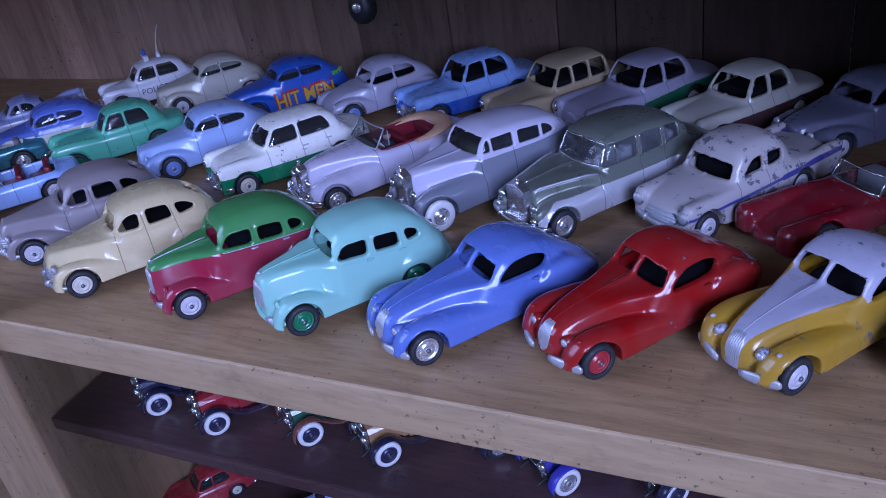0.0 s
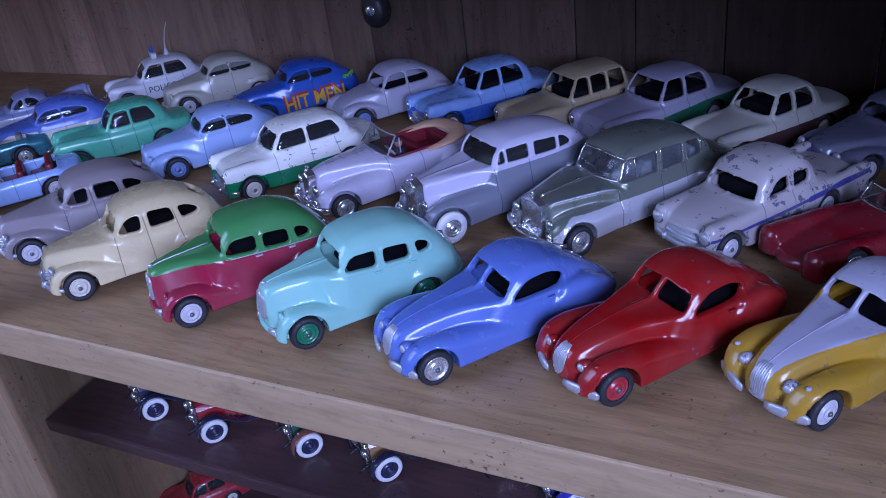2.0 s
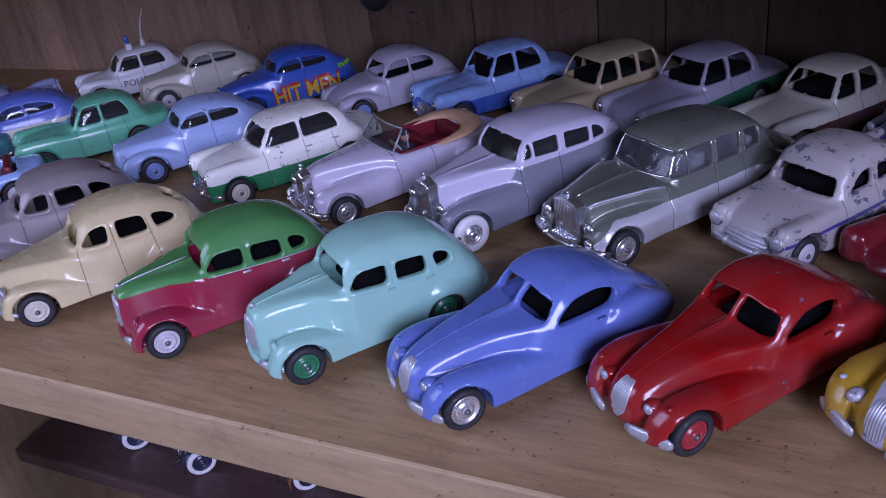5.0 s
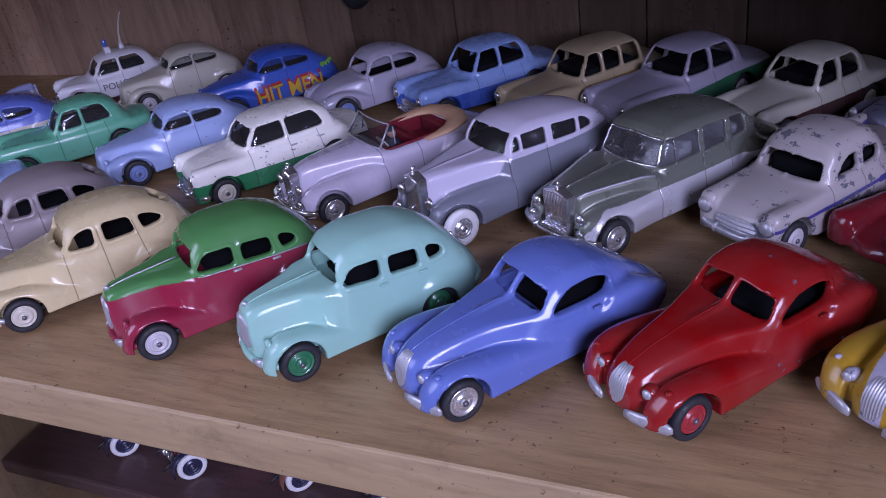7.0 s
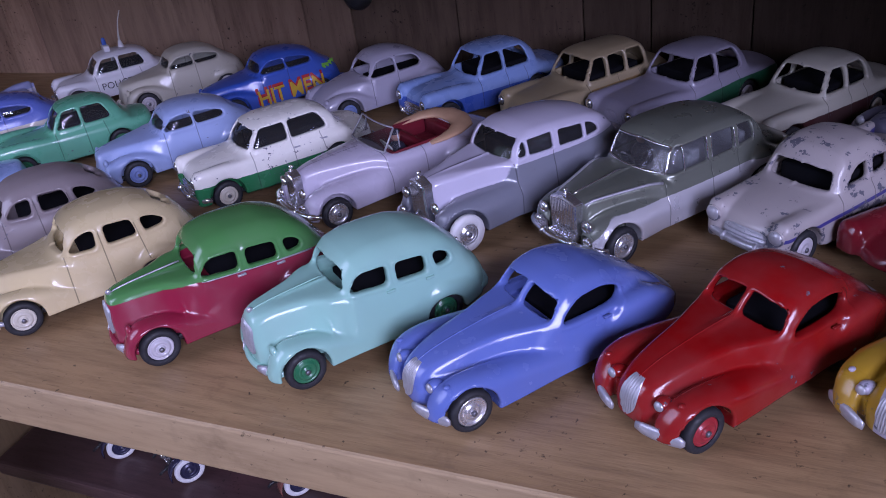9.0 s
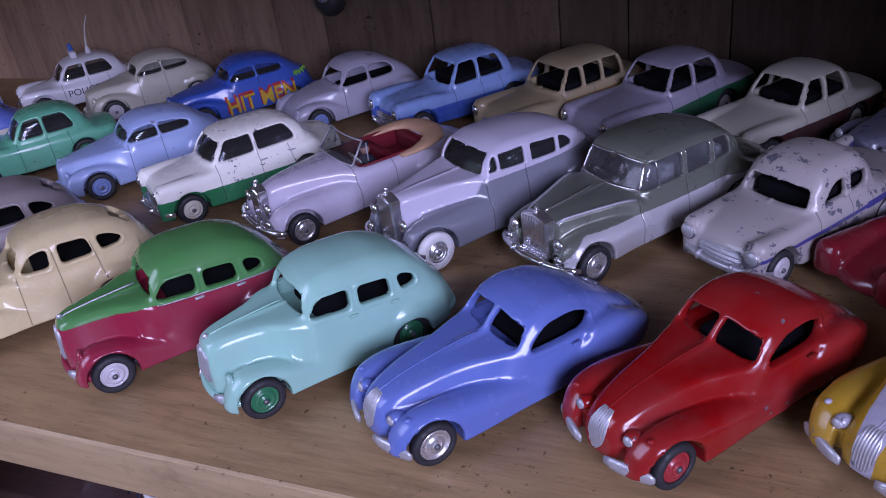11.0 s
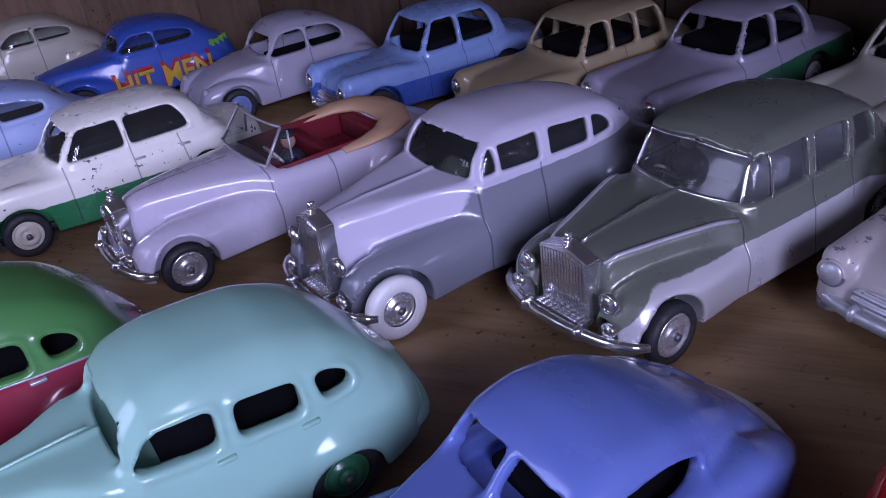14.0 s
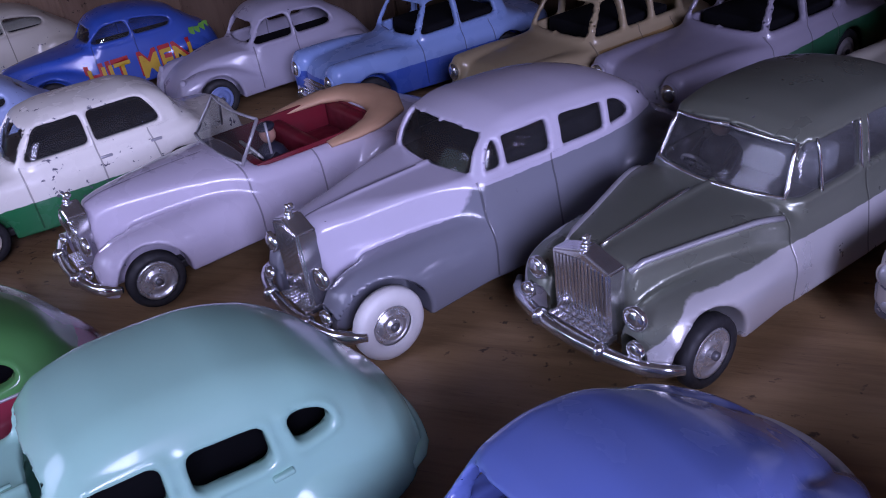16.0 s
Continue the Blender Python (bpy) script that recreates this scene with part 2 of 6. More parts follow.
def nets(f, lo, hi, h):
    """Surface nets: the zero surface of f as vertices (mm) and quads."""
    ax = [np.arange(a - 1.5 * h, b + 2.5 * h, h) for a, b in zip(lo, hi)]
    # a half step keeps the middle plane between two layers
    ny = int(math.ceil((hi[1] + 1.5 * h) / h))
    ax[1] = (np.arange(-ny, ny) + 0.5) * h
    F = f(*np.meshgrid(*ax, indexing="ij"))
    S = F < 0
    n = np.array(F.shape) - 1
    acc, cnt = np.zeros((*n, 3)), np.zeros(n)
    for a in range(3):
        o = [b for b in range(3) if b != a]
        A = np.take(F, range(n[a]), a)
        B = np.take(F, range(1, n[a] + 1), a)
        C = (A < 0) != (B < 0)
        T = np.where(C, A / np.where(A == B, 1, A - B), 0)
        for p in (0, 1):
            for q in (0, 1):
                sl = [slice(None)] * 3
                sl[o[0]], sl[o[1]] = slice(p, p + n[o[0]]), slice(q, q + n[o[1]])
                c, t = C[tuple(sl)], T[tuple(sl)]
                acc[..., a] += np.where(c, t, 0)
                acc[..., o[0]] += np.where(c, p, 0)
                acc[..., o[1]] += np.where(c, q, 0)
                cnt += c
    on = cnt > 0
    idx = np.full(n, -1)
    idx[on] = np.arange(on.sum())
    cells = np.argwhere(on)
    V = (cells + acc[on] / cnt[on][:, None]) * h + np.array([ax[0][0], ax[1][0], ax[2][0]])
    quads = []
    for a in range(3):
        b, c = (a + 1) % 3, (a + 2) % 3
        A = np.take(S, range(n[a]), a)
        B = np.take(S, range(1, n[a] + 1), a)
        e = np.argwhere(A != B)
        e = e[(e[:, b] > 0) & (e[:, b] < n[b]) & (e[:, c] > 0) & (e[:, c] < n[c])]
        g = []
        for db, dc in ((1, 1), (0, 1), (0, 0), (1, 0)):
            w = e.copy()
            w[:, b] -= db
            w[:, c] -= dc
            g.append(idx[tuple(w.T)])
        g = np.stack(g, 1)
        inside = A[tuple(e.T)]
        quads.append(np.where(inside[:, None], g, g[:, ::-1]))
    Q = np.concatenate(quads)
    eps = 0.12
    E = np.concatenate([Q[:, [i, (i + 1) % 4]] for i in range(4)])
    E = np.concatenate([E, E[:, ::-1]])
    deg = np.bincount(E[:, 0], minlength=len(V))[:, None]
    for relax in (0.5, 0.4, 0.12):
        mean = np.stack([np.bincount(E[:, 0], V[E[:, 1], i], len(V)) for i in range(3)], 1) / deg
        V = V + relax * (mean - V)
        if relax == 0.12:
            break
        x, y, z = V.T
        v = f(x, y, z)
        G = np.stack([f(x + eps, y, z) - f(x - eps, y, z), f(x, y + eps, z) - f(x, y - eps, z),
                      f(x, y, z + eps) - f(x, y, z - eps)], 1) / (2 * eps)
        step = (v / np.maximum((G ** 2).sum(1), 0.35))[:, None] * G
        V = V - np.clip(step, -0.4 * h, 0.4 * h)
    return V, Q


def raw_mesh(name, V, Q, material, smooth=True):
    me = bpy.data.meshes.new(name)
    me.from_pydata((np.asarray(V) * MM).tolist(), [], np.asarray(Q).tolist())
    me.materials.append(material)
    if smooth:
        me.polygons.foreach_set("use_smooth", [True] * len(me.polygons))
    me.update()
    return me


def attr(me, name, values, kind="FLOAT"):
    a = me.attributes.new(name, kind, "POINT")
    a.data.foreach_set("value" if kind == "FLOAT" else "vector", np.asarray(values, np.float32).ravel())


def put(name, me, parent, label="", m=None):
    ob = new(name, me)
    ob.parent = parent
    if m is not None:
        ob.matrix_basis = m
    if label:
        ob["label"] = label
    return ob


def part(name, bm, material, parent, label="", m=None, smooth=True):
    """Links a bmesh as one mesh object under a thing or a part."""
    me = bpy.data.meshes.new(name)
    bm.to_mesh(me)
    bm.free()
    me.materials.append(material)
    if smooth:
        for p in me.polygons:
            p.use_smooth = True
    return put(name, me, parent, label, m)


def lathe(profile, n=32, axis="y"):
    """A solid of revolution round the y axis, from (y, radius) pairs in mm."""
    bm = bmesh.new()
    rings = []
    for a, r in profile:
        ring = []
        for i in range(n):
            t = 2 * math.pi * i / n
            c = (r * math.cos(t), a, r * math.sin(t))
            if axis == "x":
                c = (a, r * math.cos(t), r * math.sin(t))
            if axis == "z":
                c = (r * math.cos(t), r * math.sin(t), a)
            ring.append(bm.verts.new([v * MM for v in c]))
        rings.append(ring)
    for A, B in zip(rings, rings[1:]):
        for i in range(n):
            bm.faces.new((A[i], A[(i + 1) % n], B[(i + 1) % n], B[i]))
    bmesh.ops.remove_doubles(bm, verts=bm.verts, dist=1e-6)
    bmesh.ops.recalc_face_normals(bm, faces=bm.faces)
    return bm


def tube(path, r, n=8, flat=1.0, closed=False):
    """A tube along points (mm); r: one radius or one for each point; flat: its height over its depth."""
    bm = bmesh.new()
    P = [Vector(p) for p in path]
    rs = [r] * len(P) if isinstance(r, (int, float)) else r
    rings = []
    for i, p in enumerate(P):
        d = (P[min(i + 1, len(P) - 1)] - P[max(i - 1, 0)]).normalized()
        up = Vector((0, 0, 1)) if abs(d.z) < 0.9 else Vector((1, 0, 0))
        s = d.cross(up).normalized()
        u = s.cross(d)
        rings.append([bm.verts.new((p + (s * math.cos(2 * math.pi * j / n) + u * flat * math.sin(2 * math.pi * j / n)) * rs[i]) * MM)
                      for j in range(n)])
    for A, B in zip(rings, rings[1:]):
        for j in range(n):
            bm.faces.new((A[j], A[(j + 1) % n], B[(j + 1) % n], B[j]))
    bm.faces.new(rings[0])
    bm.faces.new(rings[-1])
    bmesh.ops.recalc_face_normals(bm, faces=bm.faces)
    return bm


def box(x0, x1, y0, y1, z0, z1, bevel=0.0, unit=MM, seg=2):
    bm = bmesh.new()
    bmesh.ops.create_cube(bm, size=1)
    for v in bm.verts:
        v.co = Vector(((x0 if v.co.x < 0 else x1) * unit, (y0 if v.co.y < 0 else y1) * unit, (z0 if v.co.z < 0 else z1) * unit))
    if bevel:
        bmesh.ops.bevel(bm, geom=bm.edges[:], offset=bevel * unit, segments=seg, affect="EDGES", profile=0.6)
    return bm


def dome(x, y, z, r, deep=0.6, direction=(1, 0, 0), n=16):
    """A squashed ball, flat across the given direction."""
    bm = bmesh.new()
    bmesh.ops.create_uvsphere(bm, u_segments=n, v_segments=n // 2, radius=r * MM)
    bmesh.ops.scale(bm, vec=(1, 1, deep), verts=bm.verts)
    q = Vector(direction).to_track_quat("Z", "Y").to_matrix().to_4x4()
    bmesh.ops.transform(bm, matrix=Matrix.Translation((x * MM, y * MM, z * MM)) @ q, verts=bm.verts)
    return bm


def merge(*bms):
    out = bmesh.new()
    for b in bms:
        me = bpy.data.meshes.new("tmp")
        b.to_mesh(me)
        b.free()
        out.from_mesh(me)
        bpy.data.meshes.remove(me)
    return out

# ---------------------------------------------------------------- the room and the cabinet
def board(name, lo, hi, mat, label, bevel=0.0015, kind="structure", category="shelf"):
    ob = part(name, box(lo[0], hi[0], lo[1], hi[1], lo[2], hi[2], bevel, 1.0), mat, None, smooth=False)
    return tagged(ob, label, category, kind=kind)


# an unseen plain room is added round the cabinet; its windows are behind and beside the viewer
R, WEST, SOUTH = 1.50, -0.66, -1.00
board("floor", (WEST, SOUTH, -1.12), (R, 0.42, -1.10), CARPET, "plain brown carpeted floor of the room", 0, category="floor")
board("ceiling", (WEST, SOUTH, 1.45), (R, 0.42, 1.47), PLASTER, "plain pale plaster ceiling of the room", 0, category="ceiling")
board("wall_north", (WEST, 0.40, -1.10), (R, 0.42, 1.45), PLASTER, "plain pale plastered wall behind the cabinet", 0, category="wall")
board("wall_east", (R, SOUTH, -1.10), (R + 0.02, 0.40, 1.45), PLASTER, "plain pale plastered side wall of the room", 0, category="wall")


def wall_with_window(name, along, at, a0, a1, w0, w1, z0, z1):
    """A wall round an opening: four pieces joined into one mesh."""
    bits = []
    for s0, s1, t0, t1 in ((a0, w0, -1.10, 1.45), (w1, a1, -1.10, 1.45), (w0, w1, -1.10, z0), (w0, w1, z1, 1.45)):
        if along == "x":
            bits.append(box(s0, s1, at - 0.02, at, t0, t1, 0, 1.0))
        else:
            bits.append(box(at - 0.02, at, s0, s1, t0, t1, 0, 1.0))
    ob = part(name, merge(*bits), PLASTER, None, smooth=False)
    tagged(ob, "unseen plain pale plastered wall with a window opening for a lamp", "wall", kind="structure")


wall_with_window("wall_south", "x", SOUTH, WEST, R, 0.68, 1.32, 0.22, 0.90)
# this wall's opening is added only to hold the left fill lamp
wall_with_window("wall_west", "y", WEST, SOUTH, 0.40, -0.82, -0.06, 0.16, 1.00)

LEFT, RIGHT, BACK = -0.46, 0.478, 0.318


def shelf_board():
    """The shelf's board with a softened front edge."""
    bm = bmesh.new()
    outline = [(LEFT + 0.002, 0.0), (RIGHT - 0.002, 0.0), (RIGHT - 0.002, BACK - 0.001), (LEFT + 0.002, BACK - 0.001)]
    lo = [bm.verts.new((x, y, -0.0195)) for x, y in outline]
    hi = [bm.verts.new((x, y, 0.0)) for x, y in outline]
    bm.faces.new(lo[::-1])
    bm.faces.new(hi)
    for i in range(4):
        bm.faces.new((lo[i], lo[(i + 1) % 4], hi[(i + 1) % 4], hi[i]))
    front = [e for e in bm.edges if all(abs(v.co.y) < 1e-6 for v in e.verts) and abs(e.verts[0].co.z - e.verts[1].co.z) < 1e-6]
    bmesh.ops.bevel(bm, geom=front, offset=0.0010, segments=2, affect="EDGES", profile=0.5)
    return bm


shelf = part("shelf", shelf_board(), WOOD_SHELF, None, smooth=False)
shelf.data.materials.append(WOOD_EDGE)
for p in shelf.data.polygons:
    p.material_index = int(p.normal.y < -0.3)
tagged(shelf, "golden brown wooden shelf with a worn front edge", "shelf", kind="structure")
# out of view; added low overhead to shade the planks and rear row
board("unseen_shade_shelf", (LEFT + 0.002, 0.002, 0.164), (RIGHT - 0.002, BACK - 0.001, 0.182), WOOD_SHELF, "unseen golden brown wooden shelf above the toy cars, added for shade", 0.002)
board("side_panel_west", (LEFT - 0.018, 0.004, -1.10), (LEFT, BACK + 0.018, 0.30), WOOD_SIDE, "pale brown wooden side panel of the cabinet", category="panel")
# unseen right panel, its place chosen to shade the rear right of the shelf
board("unseen_panel_east", (RIGHT, 0.004, -1.10), (RIGHT + 0.018, BACK + 0.018, 0.30), WOOD_SIDE, "pale brown wooden side panel of the cabinet", category="panel")
board("partition", (-0.176, 0.006, -1.10), (-0.161, BACK - 0.001, -0.0197), WOOD_SIDE, "pale brown wooden partition under the shelf", category="panel")
board("stile", (-0.048, -0.0050, -1.10), (0.0022, -0.0004, 0.30), WOOD_SIDE, "pale brown wooden front upright of the cabinet", category="upright")
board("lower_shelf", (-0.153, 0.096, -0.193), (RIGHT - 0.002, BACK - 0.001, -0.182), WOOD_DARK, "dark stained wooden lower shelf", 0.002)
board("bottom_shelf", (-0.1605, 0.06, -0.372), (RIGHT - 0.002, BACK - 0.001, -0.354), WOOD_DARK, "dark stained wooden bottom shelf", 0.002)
back = tagged(new("back_panel"), "vertical brown wooden planks lining the back of the cabinet", "panel", kind="structure")
# plank edges side by side; tones mix own brown with shade deepening rightwards
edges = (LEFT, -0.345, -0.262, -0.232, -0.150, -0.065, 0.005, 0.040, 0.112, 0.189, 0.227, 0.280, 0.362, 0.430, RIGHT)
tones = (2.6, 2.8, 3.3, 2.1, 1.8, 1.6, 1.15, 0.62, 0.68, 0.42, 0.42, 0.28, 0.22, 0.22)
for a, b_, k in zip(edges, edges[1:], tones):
    m = wood("shaded_plank_wood", tuple(c * k for c in (0.175, 0.120, 0.082)), tuple(c * k for c in (0.085, 0.050, 0.035)), "Z", 0.6, 0.7)
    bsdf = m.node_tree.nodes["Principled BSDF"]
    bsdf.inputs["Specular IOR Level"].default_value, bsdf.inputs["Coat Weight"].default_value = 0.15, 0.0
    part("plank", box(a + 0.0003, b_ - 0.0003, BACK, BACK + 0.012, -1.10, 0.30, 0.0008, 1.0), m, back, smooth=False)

# ---------------------------------------------------------------- toy cars: shapes (mm; x forward, y to its left, z up)
def below(c, x, z):
    s = c.slope(x)
    return (z - c(x)) / np.sqrt(1 + s * s)


def along(v, x):
    return v(x) if isinstance(v, Curve) else v


def hull(s, x, ay, z):
    """The outer skin: body, wings and cabin."""
    w = s["wid"](x)
    tuck = s.get("tuck", 1.2) * np.clip((s.get("waist", 12) - z) / 10.0, 0, 2) ** 2
    lean = along(s.get("lean", 0.10), x) * np.clip(z - s.get("waist", 12), 0, 30)
    side = ay - w + tuck + lean
    crown = along(s.get("crown", 1.6), x) * (ay / np.maximum(w, 3)) ** 2
    d = smax(below(s["top"], x, z) + crown, side, along(s.get("round", 5.0), x))
    bow_f, bow_r = s.get("bow", (4.0, 3.0))
    d = smax(d, x - s["nose"] + bow_f * (ay / 16.0) ** 2 + s.get("slant", 0.0) * (z - 10) ** 2 / 60, s.get("round_end", 4.0))
    d = smax(d, -x + s["tail"] + bow_r * (ay / 16.0) ** 2, s.get("round_end", 4.0))
    for fy, fz, fr in s.get("wings", ()):
        r = fr(x)
        dy = ay - fy(x)
        dy = np.where(dy < 0, -s.get("wing_in", 0.7) * dy, dy)
        p = s.get("wing_p", 2.0)
        e = (dy ** p + np.maximum(z - fz(x), 0) ** p) ** (1 / p) - r
        e = np.where(r < 0.05, 9.0, e)
        d = smin(d, e, s.get("wing_blend", 2.2))
    if "pontoon" in s:
        half, crest, mid = s["pontoon"]
        e = z - crest(x) + 0.030 * np.minimum(ay - mid, 0) ** 2
        e = smax(e, 8.6 - ay - 1.1 * np.maximum(s["nose"] - 6.0 - x, 0), 3.0)
        d = smin(d, smax(e, ay - half(x) + tuck, 8.0), 0.8)
    for x0, x1, half, zt in s.get("fill", ()):
        d = smin(d, smax(smax(ay - half, z - zt, 3.0), np.maximum(x - x1, x0 - x), 3.0), 1.5)
    if "roof" in s:
        c = cabin(s, x, ay, z)
        d = smin(d, c, s.get("cabin_blend", 1.8))
    return smax(d, s.get("sill", 3.0) + s.get("chin", 0.0) * np.clip((x - s["nose"] + 8.0) / 6.0, 0, 1) - z, 1.0)


def cabin(s, x, ay, z):
    side = ay - s["cabw"](x) + s.get("tumble", 0.16) * (z - s["belt"])
    c = smax(below(s["roof"], x, z) + s.get("roof_crown", 1.3) * (ay / 13.0) ** 2, side, s.get("roof_round", 6.0))
    return np.maximum(c, np.maximum(x - s["roof"].u[-1], s["roof"].u[0] - x))


def windows(s, x, ay, z):
    d = np.full_like(x, 9.0)
    for p in s.get("side_windows", ()):
        d = np.minimum(d, np.maximum(poly2(x, z, p, s.get("win_round", 2.0)) - s.get("grow", 0.0), s.get("win_in", 5.0) - ay))
    for key, sign in (("screen", 1), ("backlight", -1)):
        if key in s:
            pts, at = s[key]
            d = np.minimum(d, np.maximum(poly2(ay, z, pts, 1.6), sign * (at - x)))
    return d


def shell(s):
    def f(x, y, z):
        ay = np.abs(y)
        d = hull(s, x, ay, z)
        if "roof" in s and not s.get("solid"):
            ceil = max(v for q in list(s["side_windows"]) + [s["screen"][0]] for u, v in q) - 0.25
            inner = np.maximum(np.maximum(cabin(s, x, ay, z) + s.get("thick", 1.7), d + 1.6), np.maximum(s["belt"] - 5.0 - z, z - ceil))
            w = windows(s, x, ay, z)
            ws = windows(dict(side_windows=s["side_windows"], win_round=s.get("win_round", 2.0), grow=s.get("grow", 0.0)), x, ay, z)
            d = d - s.get("rim", 0.30) * np.exp(-((ws - 0.65) / 0.55) ** 2)
            d = smax(d, -inner, 0.4)
            d = smax(d, -w, 0.5)
        if "pit" in s:
            pts, depth = s["pit"]
            d = smax(d, -np.maximum(poly2(x, ay, pts, 3.0), depth - z), 0.8)
        for ax_, az, r in s["arches"]:
            d = smax(d, -np.maximum(np.hypot(x - ax_, z - az) - r, s.get("arch_in", 10.8) - ay), 0.7)
        if "extra" in s:
            d = s["extra"](d, x, ay, z)
        return d
    return f


def skin(name, s, mat, h):
    f = shell(s)
    top = s.get("height", 40)
    V, Q = nets(f, (s["tail"] - 2, -s["width"] / 2 - 2, 1.5), (s["nose"] + 2, s["width"] / 2 + 2, top + 1.5), h)
    me = raw_mesh(name, V, Q, mat)
    x, y, z = V.T
    ay = np.abs(y)
    if "tone" in s:
        attr(me, "tone", s["tone"](x, ay, z) + 20)
    if "stripe" in s:
        attr(me, "stripe", s["stripe"](x, ay, z) + 20)
    seams = np.full((len(V), 3), 9.0)
    for i, fn in enumerate(s.get("seams", ())[:3]):
        seams[:, i] = fn(x, ay, z)
    attr(me, "seam", seams + 20, "FLOAT_VECTOR")
    return me


def door_line(at, lo, hi, tilt=0.0):
    """A shut line down the flank, from lo to hi."""
    return lambda x, ay, z: np.where((z > lo) & (z < hi) & (ay > 9), x - at - tilt * (z - lo), 9.0)


def glazing(s, h):
    """One skin just inside the cabin's wall, from the waist up."""
    V, Q = nets(lambda x, y, z: cabin(s, x, np.abs(y), z) + 0.75, (s["tail"], -s["width"] / 2, s["belt"] - 6), (s["nose"], s["width"] / 2, s.get("height", 40)), h)
    keep = (V[Q][:, :, 2].min(1) > s["belt"] - 1.0) & (V[Q][:, :, 2].max(1) < s["height"] - 2.4)
    used, inv = np.unique(Q[keep], return_inverse=True)
    return V[used], inv.reshape(-1, 4)


def seats(car, s, mat, rows, half=11.0, z=11.0, tall=9.0):
    """Moulded bench seats, seen through the windows."""
    for x in rows:
        b = part("seat", box(x - 7, x + 5, -half, half, z - 4, z + 2, 1.6, seg=3), mat, car)
        part("seat_back", box(x - 9, x - 5.5, -half, half, z - 4, z + tall, 1.5, seg=3), mat, b)


def on_skin(s, V, lift):
    """Lays flat shapes, given in x and z, onto the car's left flank."""
    f = shell(dict(s, arches=()))
    x, z = V[:, 0], V[:, 2]
    lo, hi = np.full(len(V), 4.0), np.full(len(V), s["width"] / 2 + 3.0)
    for _ in range(24):
        mid = (lo + hi) / 2
        inside = hull(s, x, mid, z) < 0
        lo, hi = np.where(inside, mid, lo), np.where(inside, hi, mid)
    return np.stack([x, lo + lift, z], 1)


def on_top(s, x, y):
    """The height of the body's upper skin over one place."""
    lo, hi = 6.0, s["height"] + 4.0
    for _ in range(24):
        mid = (lo + hi) / 2
        lo, hi = (mid, hi) if float(hull(s, np.array(x), np.array(y), np.array(mid))) < 0 else (lo, mid)
    return lo


def nose_patch(car, s, outline, mat, name="grille", label="", lift=0.35, pitch=1.1, depth=0.5, across=False, nu=40, nv=24):
    """A grille laid onto the nose: outline(v) gives its half width at v (0 foot, 1 top) and the height; ribs every pitch mm."""
    z0, z1, half = outline
    v, u = np.meshgrid(np.linspace(0, 1, nv), np.linspace(-1, 1, nu), indexing="ij")
    hw = half(v)
    y, z = u * hw, z0 + (z1 - z0) * v
    lo, hi = np.full(y.shape, s["nose"] - 16.0), np.full(y.shape, s["nose"] + 3.0)
    for _ in range(24):
        mid = (lo + hi) / 2
        inside = hull(s, mid, np.abs(y), z) < 0
        lo, hi = np.where(inside, mid, lo), np.where(inside, hi, mid)
    k = z if across else y
    rib = np.abs(np.sin(np.pi * k / pitch)) * depth
    edge = (np.abs(u) > 0.98) | (v < 0.01) | (v > 0.99)
    x = lo + np.where(edge, -0.6, lift + rib)
    bm = bmesh.new()
    g = [[bm.verts.new((x[i, j] * MM, y[i, j] * MM, z[i, j] * MM)) for j in range(nu)] for i in range(nv)]
    for i in range(nv - 1):
        for j in range(nu - 1):
            bm.faces.new((g[i][j], g[i][j + 1], g[i + 1][j + 1], g[i + 1][j]))
    return part(name, bm, mat, car, label)


def letters(car, s, text, x0, z0, size, mat, lift, stretch=1.0, slope=0.0, fat=0.0, name="lettering", label=""):
    """Painted words on the left flank, reading from the front to the back."""
    cu = bpy.data.curves.new(name, "FONT")
    cu.body, cu.size, cu.resolution_u, cu.offset = text, size, 3, fat
    ob = new(name, cu)
    bpy.context.view_layer.update()
    me = bpy.data.meshes.new_from_object(ob.evaluated_get(bpy.context.evaluated_depsgraph_get()))
    bpy.data.objects.remove(ob)
    bm = bmesh.new()
    bm.from_mesh(me)
    bmesh.ops.triangulate(bm, faces=bm.faces)
    for _ in range(2):
        bmesh.ops.subdivide_edges(bm, edges=[e for e in bm.edges if e.calc_length() > 1.6], cuts=1)
    bmesh.ops.triangulate(bm, faces=bm.faces)
    V = np.array([v.co[:] for v in bm.verts])
    W = np.stack([x0 - V[:, 0] * stretch, np.zeros(len(V)), z0 + V[:, 1] + slope * V[:, 0]], 1)
    W = on_skin(s, W, lift)
    for v, w in zip(bm.verts, W):
        v.co = w * MM
    return part(name, bm, mat, car, label, smooth=False)


HUB_STYLES = {}


